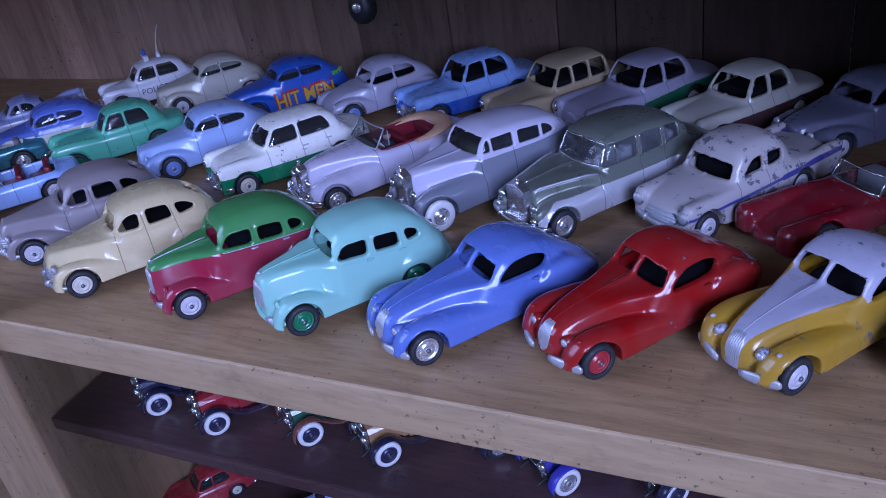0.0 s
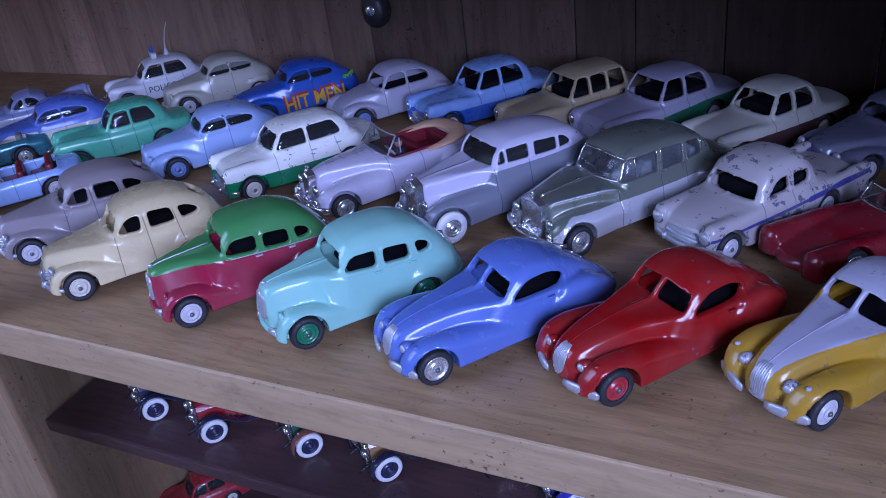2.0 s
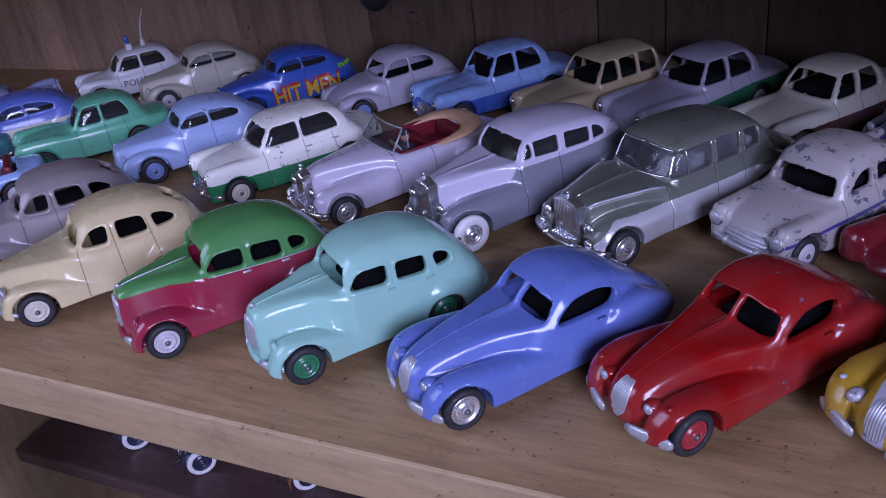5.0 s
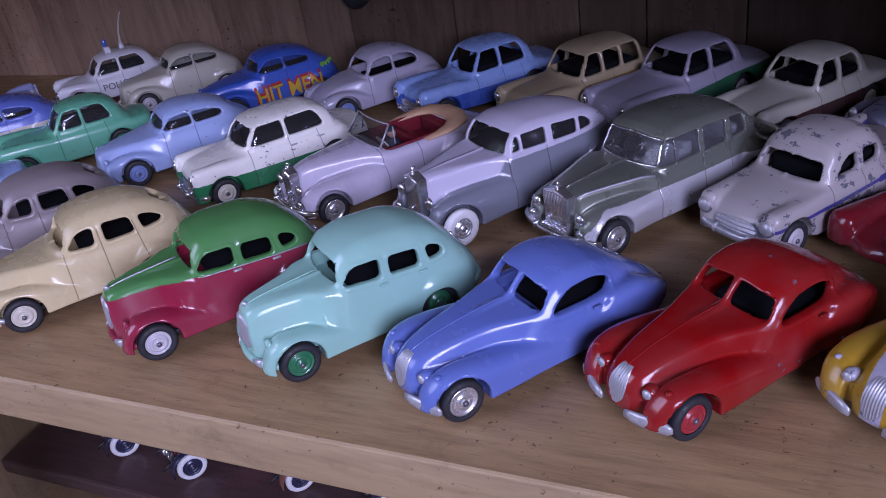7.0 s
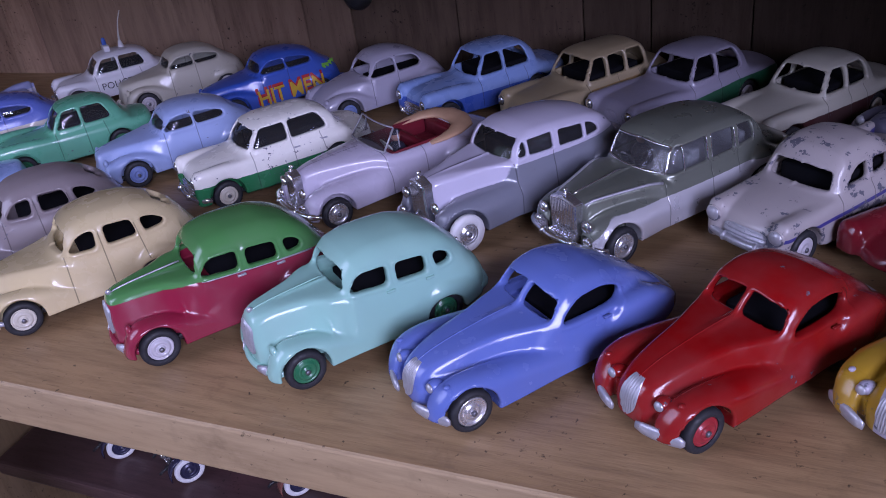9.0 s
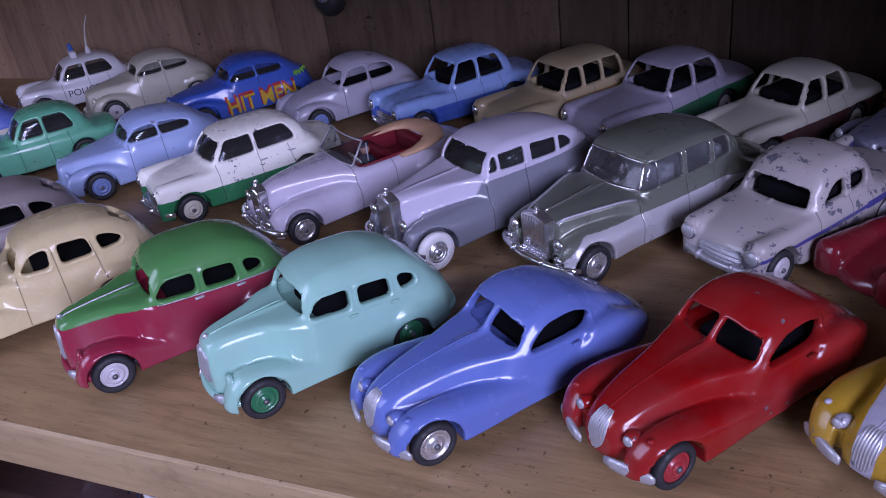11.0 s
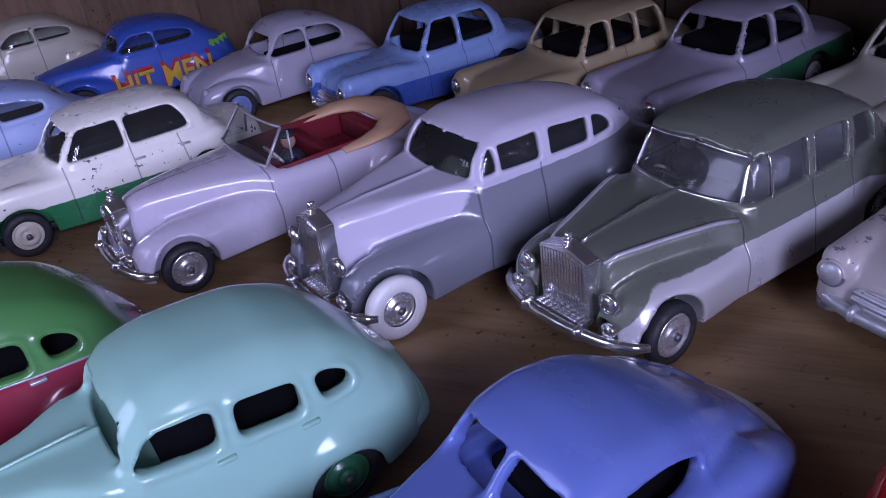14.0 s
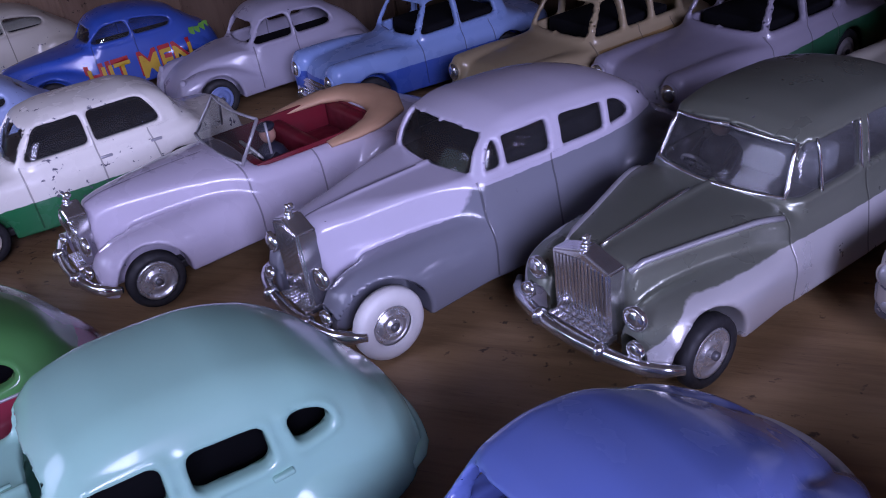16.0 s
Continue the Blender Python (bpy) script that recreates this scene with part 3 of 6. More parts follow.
def wheel_meshes(style, r, hub_mat, tyre_mat, wide=3.4):
    key = (style, r, hub_mat.name, tyre_mat.name)
    if key in HUB_STYLES:
        return HUB_STYLES[key]
    w, q = wide, (0.71 if style == "spun" else 0.66) * r if style != "whitewall" else 0.55 * r
    bm = lathe([(-w * 0.5, q * 0.9), (-w * 0.5, r * 0.93), (-w * 0.25, r), (w * 0.2, r), (w * 0.42, r * 0.95), (w * 0.5, r * 0.84), (w * 0.5, q * 1.08), (w * 0.40, q)], 36)
    tyre = bpy.data.meshes.new("tyre")
    bm.to_mesh(tyre)
    bm.free()
    face = 0.40 * w
    if style == "spun":
        prof = [(face - 0.9, q), (face, q * 0.97), (face + 0.1, q * 0.82), (face - 0.35, q * 0.78), (face - 0.35, q * 0.52), (face + 0.15, q * 0.48), (face + 0.15, q * 0.30), (face - 0.15, q * 0.26), (face + 0.5, q * 0.16), (face + 0.6, 0)]
    else:
        prof = [(face - 0.9, q), (face - 0.1, q * 0.97), (face - 0.1, q * 0.87), (face - 0.5, q * 0.83), (face - 0.5, q * 0.76), (face + 0.35, q * 0.69), (face + 0.5, q * 0.46), (face + 0.1, q * 0.42), (face + 0.1, q * 0.34), (face + 0.6, q * 0.29), (face + 0.65, 0)]
    bm = lathe(prof, 36)
    hub = bpy.data.meshes.new("hub")
    bm.to_mesh(hub)
    bm.free()
    bm = lathe([(face + 0.4, 0.9), (face + 1.1, 0.9), (face + 1.35, 0.5), (face + 1.4, 0)], 12)
    pin = bpy.data.meshes.new("axle_end")
    bm.to_mesh(pin)
    bm.free()
    for me, mat in ((tyre, tyre_mat), (hub, hub_mat), (pin, STEEL)):
        me.materials.append(mat)
        for p in me.polygons:
            p.use_smooth = True
    HUB_STYLES[key] = tyre, hub, pin
    return HUB_STYLES[key]


def add_wheels(car, s, hub_mat, tyre_mat=None, style="plain"):
    r = s.get("wheel", 7.4)
    meshes = wheel_meshes(style, r, hub_mat, tyre_mat or RUBBER)
    for wx in s["axles"]:
        for side in (1, -1):
            m = Matrix.Translation((wx * MM, side * (s["track"] - 1.7) * MM, r * MM))
            if side < 0:
                m = m @ pose(0, 0, 0, 0, 0, 180)
            w = put("wheel", meshes[1], car, "", m)
            put("tyre", meshes[0], w)
            put("axle_end", meshes[2], w)


def bumper_path(x, half, z, bow, wrap=4.0, n=17):
    pts = []
    for i in range(n):
        t = -1 + 2 * i / (n - 1)
        pts.append((x - bow * t * t - wrap * max(0, abs(t) - 0.82) / 0.18 * 0.8, half * t, z))
    return pts


def add_bumper(car, x, half, z, bow, mat, r=1.1, rear=False, flat=1.0, wrap=4.0, riders=None, name="bumper"):
    p = bumper_path(x, half, z, bow, wrap)
    if rear:
        p = [(-a - 2 * 0, b, c) for a, b, c in p]
    b = part(name, tube(p, [r * 0.6] + [r] * (len(p) - 2) + [r * 0.6], 10, flat), mat, car)
    for y in riders or ():
        for sg in (1, -1):
            xx = (x - bow * (y / half) ** 2 + 0.3) * (-1 if rear else 1)
            part("overrider", dome(xx, sg * y, z + 0.4, 2.0, 0.55, (0, 1, 0), 12), mat, b)
    return b


def add_lamps(car, spots, r, mat, tilt=(1, 0, 0.08), deep=0.55, name="headlight", ring=None):
    for x, y, z in spots:
        for sg in (1, -1):
            h = part(name, dome(x, sg * y, z, r, deep, (tilt[0], tilt[1] * sg, tilt[2])), mat, car)
            if ring:
                q = Vector((tilt[0], tilt[1] * sg, tilt[2])).normalized().to_track_quat("Y", "Z").to_matrix().to_4x4()
                part("lamp_rim", lathe([(-0.5, r * 1.12), (0.35, r * 1.12), (0.55, r * 0.98), (0.3, r * 0.88)], 20), ring, h, "", Matrix.Translation((x * MM, sg * y * MM, z * MM)) @ q)


def bars(car, name, pts, r, mat, n=6):
    return part(name, tube(pts, r, n), mat, car)


def toy(name, s, mat, hub, heading, label, category="toy car", group="", step=0.9, hub_mat=None, tyre_mat=None, style="plain", glazed=False, plate=True, inside=None):
    """A die-cast car with its left front wheel's hub over the place hub (metres)."""
    car = new(name)
    tagged(car, label, category, group)
    f = Vector((math.cos(radians(heading)), math.sin(radians(heading)), 0))
    l = Vector((-f.y, f.x, 0))
    c = Vector((hub[0], hub[1], 0)) - f * s["axles"][0] * MM - l * s["track"] * s.get("broad", 1.0) * MM
    car.matrix_basis = pose(c.x, c.y, 0.0002 + (hub[2] if len(hub) > 2 else 0), 0, 0, heading) @ Matrix.Diagonal((1, s.get("broad", 1.0), 1, 1))
    body = put("body", skin("body", s, mat, step), car)
    if glazed:
        V, Q = glazing(s, step * 1.2)
        put("glazing", raw_mesh("glazing", V, Q, GLASS_HAZED if inside else GLASS), car, "clear plastic windows")
    # added block: its black fills in for cabin shade and hides inner walls
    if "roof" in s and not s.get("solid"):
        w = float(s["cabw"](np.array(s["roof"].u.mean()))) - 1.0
        part("interior", box(s["roof"].u[0] + 11, s["roof"].u[-1] - 13, -w + 3.2, w - 3.2, s["belt"] - 7.5, s["belt"] + s.get("core", 2.5), 1.0), inside or CABIN_SHADE, car, "pale grey interior" if inside else "black block standing in for cabin shade")
    if plate:
        part("base_plate", box(s["tail"] + 7, s["nose"] - 7, -s["track"] + 4.5, s["track"] - 4.5, s.get("sill", 3) - 0.6, s.get("sill", 3) + 1.5, 0.4), BASE, car)
    add_wheels(car, s, hub_mat or ALLOY, tyre_mat, style)
    for a in s["axles"]:
        part("axle", lathe([(-s["track"] + 2, 0), (-s["track"] + 2, 0.8), (s["track"] - 2, 0.8), (s["track"] - 2, 0)], 8), SILVER, car, "", Matrix.Translation((a * MM, 0, s.get("wheel", 7.4) * MM)))
    return car


# ---- the sports coupe with a long falling wing line
def coupe_spec(two_tone=False):
    s = dict(broad=1.09, nose=48.0, tail=-49, width=40, height=34, axles=(36.3, -21), track=16.9, wheel=7.0, sill=4.8,
             top=Curve((48.5, 10.0), (46.8, 14.6), (42, 18.4), (32, 20.8), (14, 22.5), (2, 22.8), (-22, 20.5), (-36, 17.2), (-44, 13.0), (-49, 8.0)),
             wid=Curve((48.5, 4.6), (44, 7.0), (36, 9.2), (22, 12.0), (10, 14.8), (2, 15.9), (-10, 16.6), (-26, 16.0), (-38, 13.0), (-46, 9.0), (-49, 6.0)),
             round=Curve((48, 2.2), (30, 1.3), (10, 1.8), (-4, 4.4), (-30, 4.6)), crown=Curve((48, 1.6), (8, 1.4), (-6, 2.6)), bow=(2.0, 3.0), waist=11, tuck=0.8, lean=Curve((48, 0.30), (20, 0.34), (6, 0.22), (-6, 0.11)),
             wings=[(Curve((47, 10.8), (40, 12.4), (28, 13.0), (8, 13.0), (-14, 13.2)), Curve((48, 6), (46, 8.6), (42, 11.4), (36, 12.2), (22, 11.0), (4, 8.4), (-14, 5.0)), Curve((48.0, 0), (47.2, 2.2), (45, 4.0), (38, 5.2), (28, 5.5), (10, 5.0), (-6, 3.6), (-14, 0.0))),
                    (Curve((-2, 12.4), (-20, 12.8), (-36, 11.6), (-48, 8.0)), Curve((-6, 6), (-13, 11.4), (-22, 15.0), (-30, 14.4), (-40, 10.5), (-48, 6.5)), Curve((-6, 0), (-10, 2.6), (-18, 4.9), (-28, 5.2), (-40, 4.2), (-47, 2.4), (-49, 0)))],
             wing_blend=0.9, wing_in=1.35, wing_p=2.5, thick=2.2, chin=1.2, core=-2.6, fill=((-38, 43.5, 12.5, 14.5),),
             belt=20.5, roof=Curve((12, 17), (8.0, 22.0), (3.0, 27.6), (-1.5, 30.6), (-8.5, 32.0), (-15.5, 31.2), (-24, 27.8), (-32, 22.6), (-39, 17.0), (-44, 12)),
             cabw=Curve((10, 13.6), (-4, 14.8), (-14, 14.4), (-24, 12.0), (-34, 8.4), (-42, 4.0)), tumble=0.18, roof_round=3.4, roof_crown=2.0,
             side_windows=[((2.0, 20.0), (-3.2, 25.6), (-10.8, 27.0), (-17.4, 25.8), (-21.8, 22.4), (-20.4, 19.8))],
             screen=(((0.75, 22.0), (12.8, 21.4), (11.5, 26.9), (0.75, 28.4)), -3.8),
             win_round=2.6, grow=0.3,
             arches=((36.3, 7.2, 8.3),))
    if two_tone:
        s["tone"] = lambda x, ay, z: np.where(x > 4, ay - 2.6 - 0.225 * (47.5 - x), 20.4 - z)
    return s


def sports_coupe(hub, heading, mat, label, hub_mat, style="plain", trim=None, two_tone=False, lamp=None):
    s = coupe_spec(two_tone)
    t = trim or SILVER
    car = toy("toy_sports_coupe", s, mat, hub, heading, label, "toy car", "front row of toy cars", 0.62, hub_mat, None, style)
    nose_patch(car, s, (7.4, 18.4, lambda v: 0.4 + 2.4 * np.sqrt(np.clip(1 - (2 * v - 1.12) ** 2, 0, 1))), t, "grille", "silver oval grille with upright bars", 0.3, 0.75, 0.45, False, 46, 26)
    add_lamps(car, [(42.4, 8.2, 14.2)], 2.0, mat, (1, 0.1, 0.2), 1.4, "lamp_pod")
    add_lamps(car, [(44.7, 8.5, 14.4)], 1.45, lamp or t, (1, 0.1, 0.2), 0.5, "headlight")
    add_lamps(car, [(41.4, 13.2, 16.3)], 0.8, mat, (1, 0.1, 0.3), 1.6, "side_lamp")
    for sg in (1, -1):
        pts = [(48.8 - 0.10 * (y - 3.5) ** 1.5, sg * y, 7.4) for y in (4.4, 6.5, 9, 11.5, 14, 15.8, 16.8)]
        part("bumper", tube(pts, [0.6, 0.9, 1.0, 1.0, 0.95, 0.85, 0.4], 10, 2.2), t, car, "silver half bumper")
    add_bumper(car, 49.0, 10, 7.5, 3.0, t, 1.1, True, 1.3, 2.0, None, "rear_bumper")
    for sg in (1, -1):
        part("door_handle", box(-14.6, -11.8, sg * 16.6 - 0.5, sg * 16.6 + 0.5, 17.6, 18.3, 0.25), mat if not two_tone else t, car)
    bars(car, "bonnet_hinge", [(x, 0, float(s["top"](np.array(x))) - 0.02) for x in np.linspace(46, 9, 16)], 0.22, mat)
    return car


# ---- round post-war saloons with separate wings
def round_saloon_spec(L=88.0, W=37.0, H=37.0, xf=27.0, xr=-25.0, belt=23.4, hood=22.4, cowl=14.0, rear="notch", windows3=True, tail_z=20.0):
    n, t = L / 2, -L / 2
    roof_end = t + (13 if rear == "notch" else 7)
    s = dict(nose=n - 1, tail=t, width=W + 2, height=H, axles=(xf, xr), track=W / 2 - 1.2, wheel=7.0, sill=5.2,
             top=Curve((n - 1, 14), (n - 2.4, 18.4), (n - 6.5, hood - 0.5), (cowl + 6, belt - 0.8), (cowl, belt), (-10, belt), (roof_end + 4, belt - 0.5), (t + 8, tail_z), (t + 3, tail_z * 0.82), (t, tail_z * 0.5)),
             wid=Curve((n - 1, 6.0), (n - 6, 8.8), (n - 14, 11.2), (cowl + 4, W / 2 - 2.6), (cowl - 6, W / 2 - 2.2), (-12, W / 2 - 1.8), (xr, W / 2 - 2.6), (t + 8, W / 2 - 5), (t, W / 2 - 9)),
             round=Curve((n, 2.4), (n - 8, 1.5), (cowl + 2, 1.5), (cowl - 6, 3.6), (t, 5.0)), crown=Curve((n, 1.2), (cowl + 4, 1.0), (cowl - 6, 3.0)), bow=(3.0, 3.0), waist=14, tuck=1.0, lean=Curve((n, 0.42), (cowl + 8, 0.40), (cowl - 2, 0.14), (t, 0.12)), round_end=3.0, fill=((t + 6, n - 4.0, 12.0, 12.5),),
             wings=[(Curve((n, 11.5), (n - 6, 12.6), (xf, W / 2 - 5.0), (cowl, W / 2 - 4.5)), Curve((n - 2, 7), (n - 5, 10.8), (xf + 4, 12.6), (xf - 5, 12.0), (cowl, 8.8), (cowl - 12, 5.5)), Curve((n - 1.4, 0), (n - 2.5, 2.6), (n - 6, 4.4), (xf, 5.0), (cowl + 2, 4.2), (cowl - 8, 2.2), (cowl - 13, 0))),
                    (Curve((xr + 16, W / 2 - 5.0), (xr, W / 2 - 4.6), (t + 4, W / 2 - 7)), Curve((xr + 16, 7), (xr + 8, 11.0), (xr, 13.0), (xr - 8, 11.6), (t, 7)), Curve((xr + 15, 0), (xr + 10, 2.6), (xr, 5.0), (xr - 8, 4.2), (t + 7, 2.0), (t + 4, 0)))],
             wing_blend=0.7, wing_in=1.25, wing_p=2.6, thick=2.3, core=-3.0, chin=0.6, belt=belt,
             roof=Curve((cowl + 5, belt - 4), (cowl + 1.5, belt), (cowl - 4, H - 4.0), (cowl - 9, H - 1.2), (cowl - 18, H), (-16, H - 0.6), (-26, H - 3.6), (roof_end + 3, belt + 3.0), (roof_end - 3, belt - 4), (roof_end - 6, belt - 9)),
             cabw=Curve((cowl + 4, W / 2 - 4.2), (cowl - 6, W / 2 - 2.9), (-14, W / 2 - 2.9), (-26, W / 2 - 4.6), (roof_end, W / 2 - 8.5)), tumble=0.15, roof_round=5.6, roof_crown=2.0,
             arches=((xf, 7.2, 8.3), (xr, 5.4, 7.6)), win_round=2.0, grow=0.45)
    if rear == "notch":
        s["roof"] = Curve((cowl + 5, belt - 4), (cowl + 1.2, belt), (cowl - 3.4, H - 4.6), (cowl - 7.5, H - 1.5), (cowl - 16, H), (-14, H - 0.6), (t + 20, H - 3.6), (t + 12, H - 9.5), (t + 7, belt - 3), (t + 3, belt - 11))
        s["cabw"] = Curve((cowl + 4, W / 2 - 4.2), (cowl - 6, W / 2 - 3.0), (-14, W / 2 - 2.8), (t + 18, W / 2 - 3.4), (t + 8, W / 2 - 6.0), (t + 4, W / 2 - 9))
        s["top"] = Curve((n - 1, 14), (n - 2.4, 18.4), (n - 6.5, hood - 0.5), (cowl + 6, belt - 0.8), (cowl, belt), (-10, belt), (t + 14, belt - 1.5), (t + 7, tail_z + 0.5), (t + 3, tail_z * 0.85), (t, tail_z * 0.55))
    lo, hi = belt + 0.9, H - 5.2
    w = []
    a = cowl - 3.0
    if windows3:
        w.append(((a, lo), (a - 4.8, hi), (a - 13.2, hi + 0.4), (a - 13.8, lo + 0.2)))
        w.append(((a - 15.8, lo + 0.2), (a - 15.4, hi + 0.4), (a - 25.6, hi), (a - 26.8, lo + 0.3)))
        w.append(((a - 29.0, lo + 0.5), (a - 28.4, hi - 0.2), (a - 32.6, hi - 1.2), (a - 36.6, lo + 2.6), (a - 36.6, lo + 1.0)))
    else:
        w.append(((a, lo), (a - 5.4, hi), (a - 14.0, hi + 0.4), (a - 14.6, lo + 0.2)))
        w.append(((a - 16.8, lo + 0.2), (a - 16.4, hi + 0.4), (a - 28.0, hi - 1.0), (a - 31.6, lo + 2.0), (a - 31.0, lo + 0.4)))
    s["side_windows"] = [tuple(p) for p in w]
    s["screen"] = (((-0.1, lo + 0.0), (W / 2 - 6.7, lo + 0.3), (W / 2 - 8.6, hi - 0.6), (-0.1, hi + 0.3)), cowl - 8)
    s["backlight"] = (((-0.1, lo + 1.5), (6.5, lo + 1.5), (5.6, hi - 1.6), (-0.1, hi - 1.2)), -24)
    s["seams"] = [door_line(a + 1.6, 6, belt + 0.5, -0.05), door_line(a - 14.8 if windows3 else a - 15.7, 6, belt + 6), door_line(a - 27.9 if windows3 else a - 60, 14, belt + 0.5, 0.1)]
    return s


def add_common_front(car, n, mat, lamp_y=11.6, lamp_z=16.2, bump_z=6.6, half=16, lamp_r=2.3, lamp_x=3.6, riders=(6,), rear_x=None, bump_mat=None):
    add_lamps(car, [(n - lamp_x, lamp_y, lamp_z)], lamp_r, mat, (1, 0.1, 0.1), 0.6)
    add_bumper(car, n + 0.8, half, bump_z, 5.0, bump_mat or mat, 1.15, False, 1.25, 3.0, riders)
    if rear_x is not None:
        add_bumper(car, -rear_x + 0.4, half - 1, bump_z, 4.0, bump_mat or mat, 1.1, True, 1.25, 3.0, riders, "rear_bumper")


def notch_saloon(hub, heading, mat, label, hub_mat, tone=None):
    s = round_saloon_spec(88.0, 36.0, 38.0, 31.0, -21.0, 25.0, 25.2)
    s["top"] = Curve((43, 17), (42.2, 21.5), (40, 24.4), (36, 25.6), (22, 26.8), (14, 27.2), (4, 25.4), (-10, 25), (-30, 23.5), (-37, 20.5), (-41, 17), (-44, 11))
    s["seams"], s["broad"] = (), 1.09
    s["wid"] = Curve((43, 6.6), (38, 8.4), (32, 9.8), (24, 12.0), (17, 15.0), (10, 15.8), (-12, 16.4), (-21, 15.6), (-36, 13.4), (-44, 9.4))
    s["lean"] = Curve((43, 0.30), (24, 0.30), (12, 0.15), (-44, 0.12))
    s["crown"] = Curve((43, 2.0), (20, 2.2), (8, 3.0))
    s["side_windows"] = [((11.2, 25.8), (6.8, 31.2), (-2.8, 31.0), (-2.4, 24.4)), ((-5.9, 24.3), (-6.2, 30.6), (-16.6, 29.5), (-16.8, 23.5)), ((-20.8, 23.7), (-19.9, 28.9), (-24.5, 28.2), (-26.8, 25.6), (-26.6, 24.1))]
    s["grow"] = 0.1
    del s["backlight"]
    if tone:
        s["tone"] = lambda x, ay, z: np.where(x > 12, z - 22.4 - (43 - x) * 0.07, z - 23.6 - 0.07 * x)
    car = toy("toy_saloon", s, mat, hub, heading, label, "toy car", "front row of toy cars", 0.64, hub_mat)
    t = SILVER if tone else mat
    nose_patch(car, s, (10.6, 22.0, lambda v: 4.4 * np.clip(1 - np.abs(2 * v - 1) ** 6, 0, 1) ** 0.5 + 0.3), SILVER, "grille", "silver slatted grille", 0.25, 0.95, 0.45)
    add_common_front(car, 42.6, mat, 11.6, 15.4, 7.4, 14.6, 1.9, 4.2, (), -43.5, mat)
    for sg in (1, -1):
        part("bumper_blade", tube([(43.2, sg * 6.2, 7.6), (41.6, sg * 9.0, 7.6), (39.2, sg * 11.5, 7.4)], [0.8, 1.3, 0.8], 8, 1.5), SILVER, car)
    bars(car, "bonnet_strip", [(x, 0, s["top"](np.array(x)) + 0.05) for x in np.linspace(40, 14, 12)], 0.3, t)
    part("mascot", dome(39.5, 0, 25.2, 1.1, 0.5, (0, 1, 0), 10), SILVER, car)
    for x, z in ((-2.6, 22.3), (-17.2, 21.4)):
        for sg in (1, -1):
            y = sg * on_skin(s, np.array([[x, 0, z]]), 0.2)[0][1]
            part("door_handle", box(x - 1.6, x + 1.6, y - 0.5, y + 0.5, z - 0.4, z + 0.4, 0.25), SILVER if tone else mat, car)
    if tone:
        for sg in (1, -1):
            V = on_skin(s, np.array([[x, 0, 23.6 + 0.07 * x] for x in np.linspace(11, -30, 20)]), 0.0)
            bars(car, "waist_moulding", [(a, sg * b, c) for a, b, c in V], 0.32, SILVER)
    return car


def fastback_saloon(hub, heading, mat, label, hub_mat, step=0.66):
    s = round_saloon_spec(91, 38, 37, 31.5, -20.5, 23.8, 22.4, 12.0, "fast", True, 18.0)
    s["roof"] = Curve((17, 20), (13.4, 25), (7.5, 33), (2, 35.8), (-8, 37), (-18, 36.2), (-28, 32.6), (-36, 26.6), (-42, 17), (-45, 10))
    s["cabw"] = Curve((15, 14.4), (4, 16), (-14, 16.0), (-26, 14.0), (-36, 10), (-44, 5))
    s["side_windows"] = [((8.8, 24.9), (3.6, 30.6), (-2.4, 31.0), (-1.5, 24.0)), ((-6.0, 24.0), (-6.2, 31.4), (-16.4, 30.6), (-17.5, 24.0)), ((-21.0, 23.8), (-20.0, 29.7), (-25, 28.9), (-29.6, 25.2), (-29.0, 23.9))]
    s["seams"] = [door_line(11.4, 6, 24.3, -0.05), door_line(-3.9, 6, 30.5), door_line(-19.0, 14, 29.5, 0.1)]
    s["grow"] = 0.1
    s["backlight"] = (((-0.1, 27.5), (6.5, 27.5), (5.6, 31.6), (-0.1, 32.2)), -24)
    s["broad"] = 1.06
    car = toy("toy_saloon", s, mat, hub, heading, label, "toy car", "front row of toy cars", step, hub_mat)
    add_common_front(car, 44.5, SILVER, 12.4, 16.6, 7.8, 17, 2.2, 4.0, (6,), -45.5)
    nose_patch(car, s, (9.6, 15.4, lambda v: 8.0 * np.clip(1 - np.abs(2 * v - 1) ** 4, 0, 1) ** 0.5 + 0.3), SILVER, "grille", "silver slatted grille", 0.25, 1.5, 0.6, True)
    return car


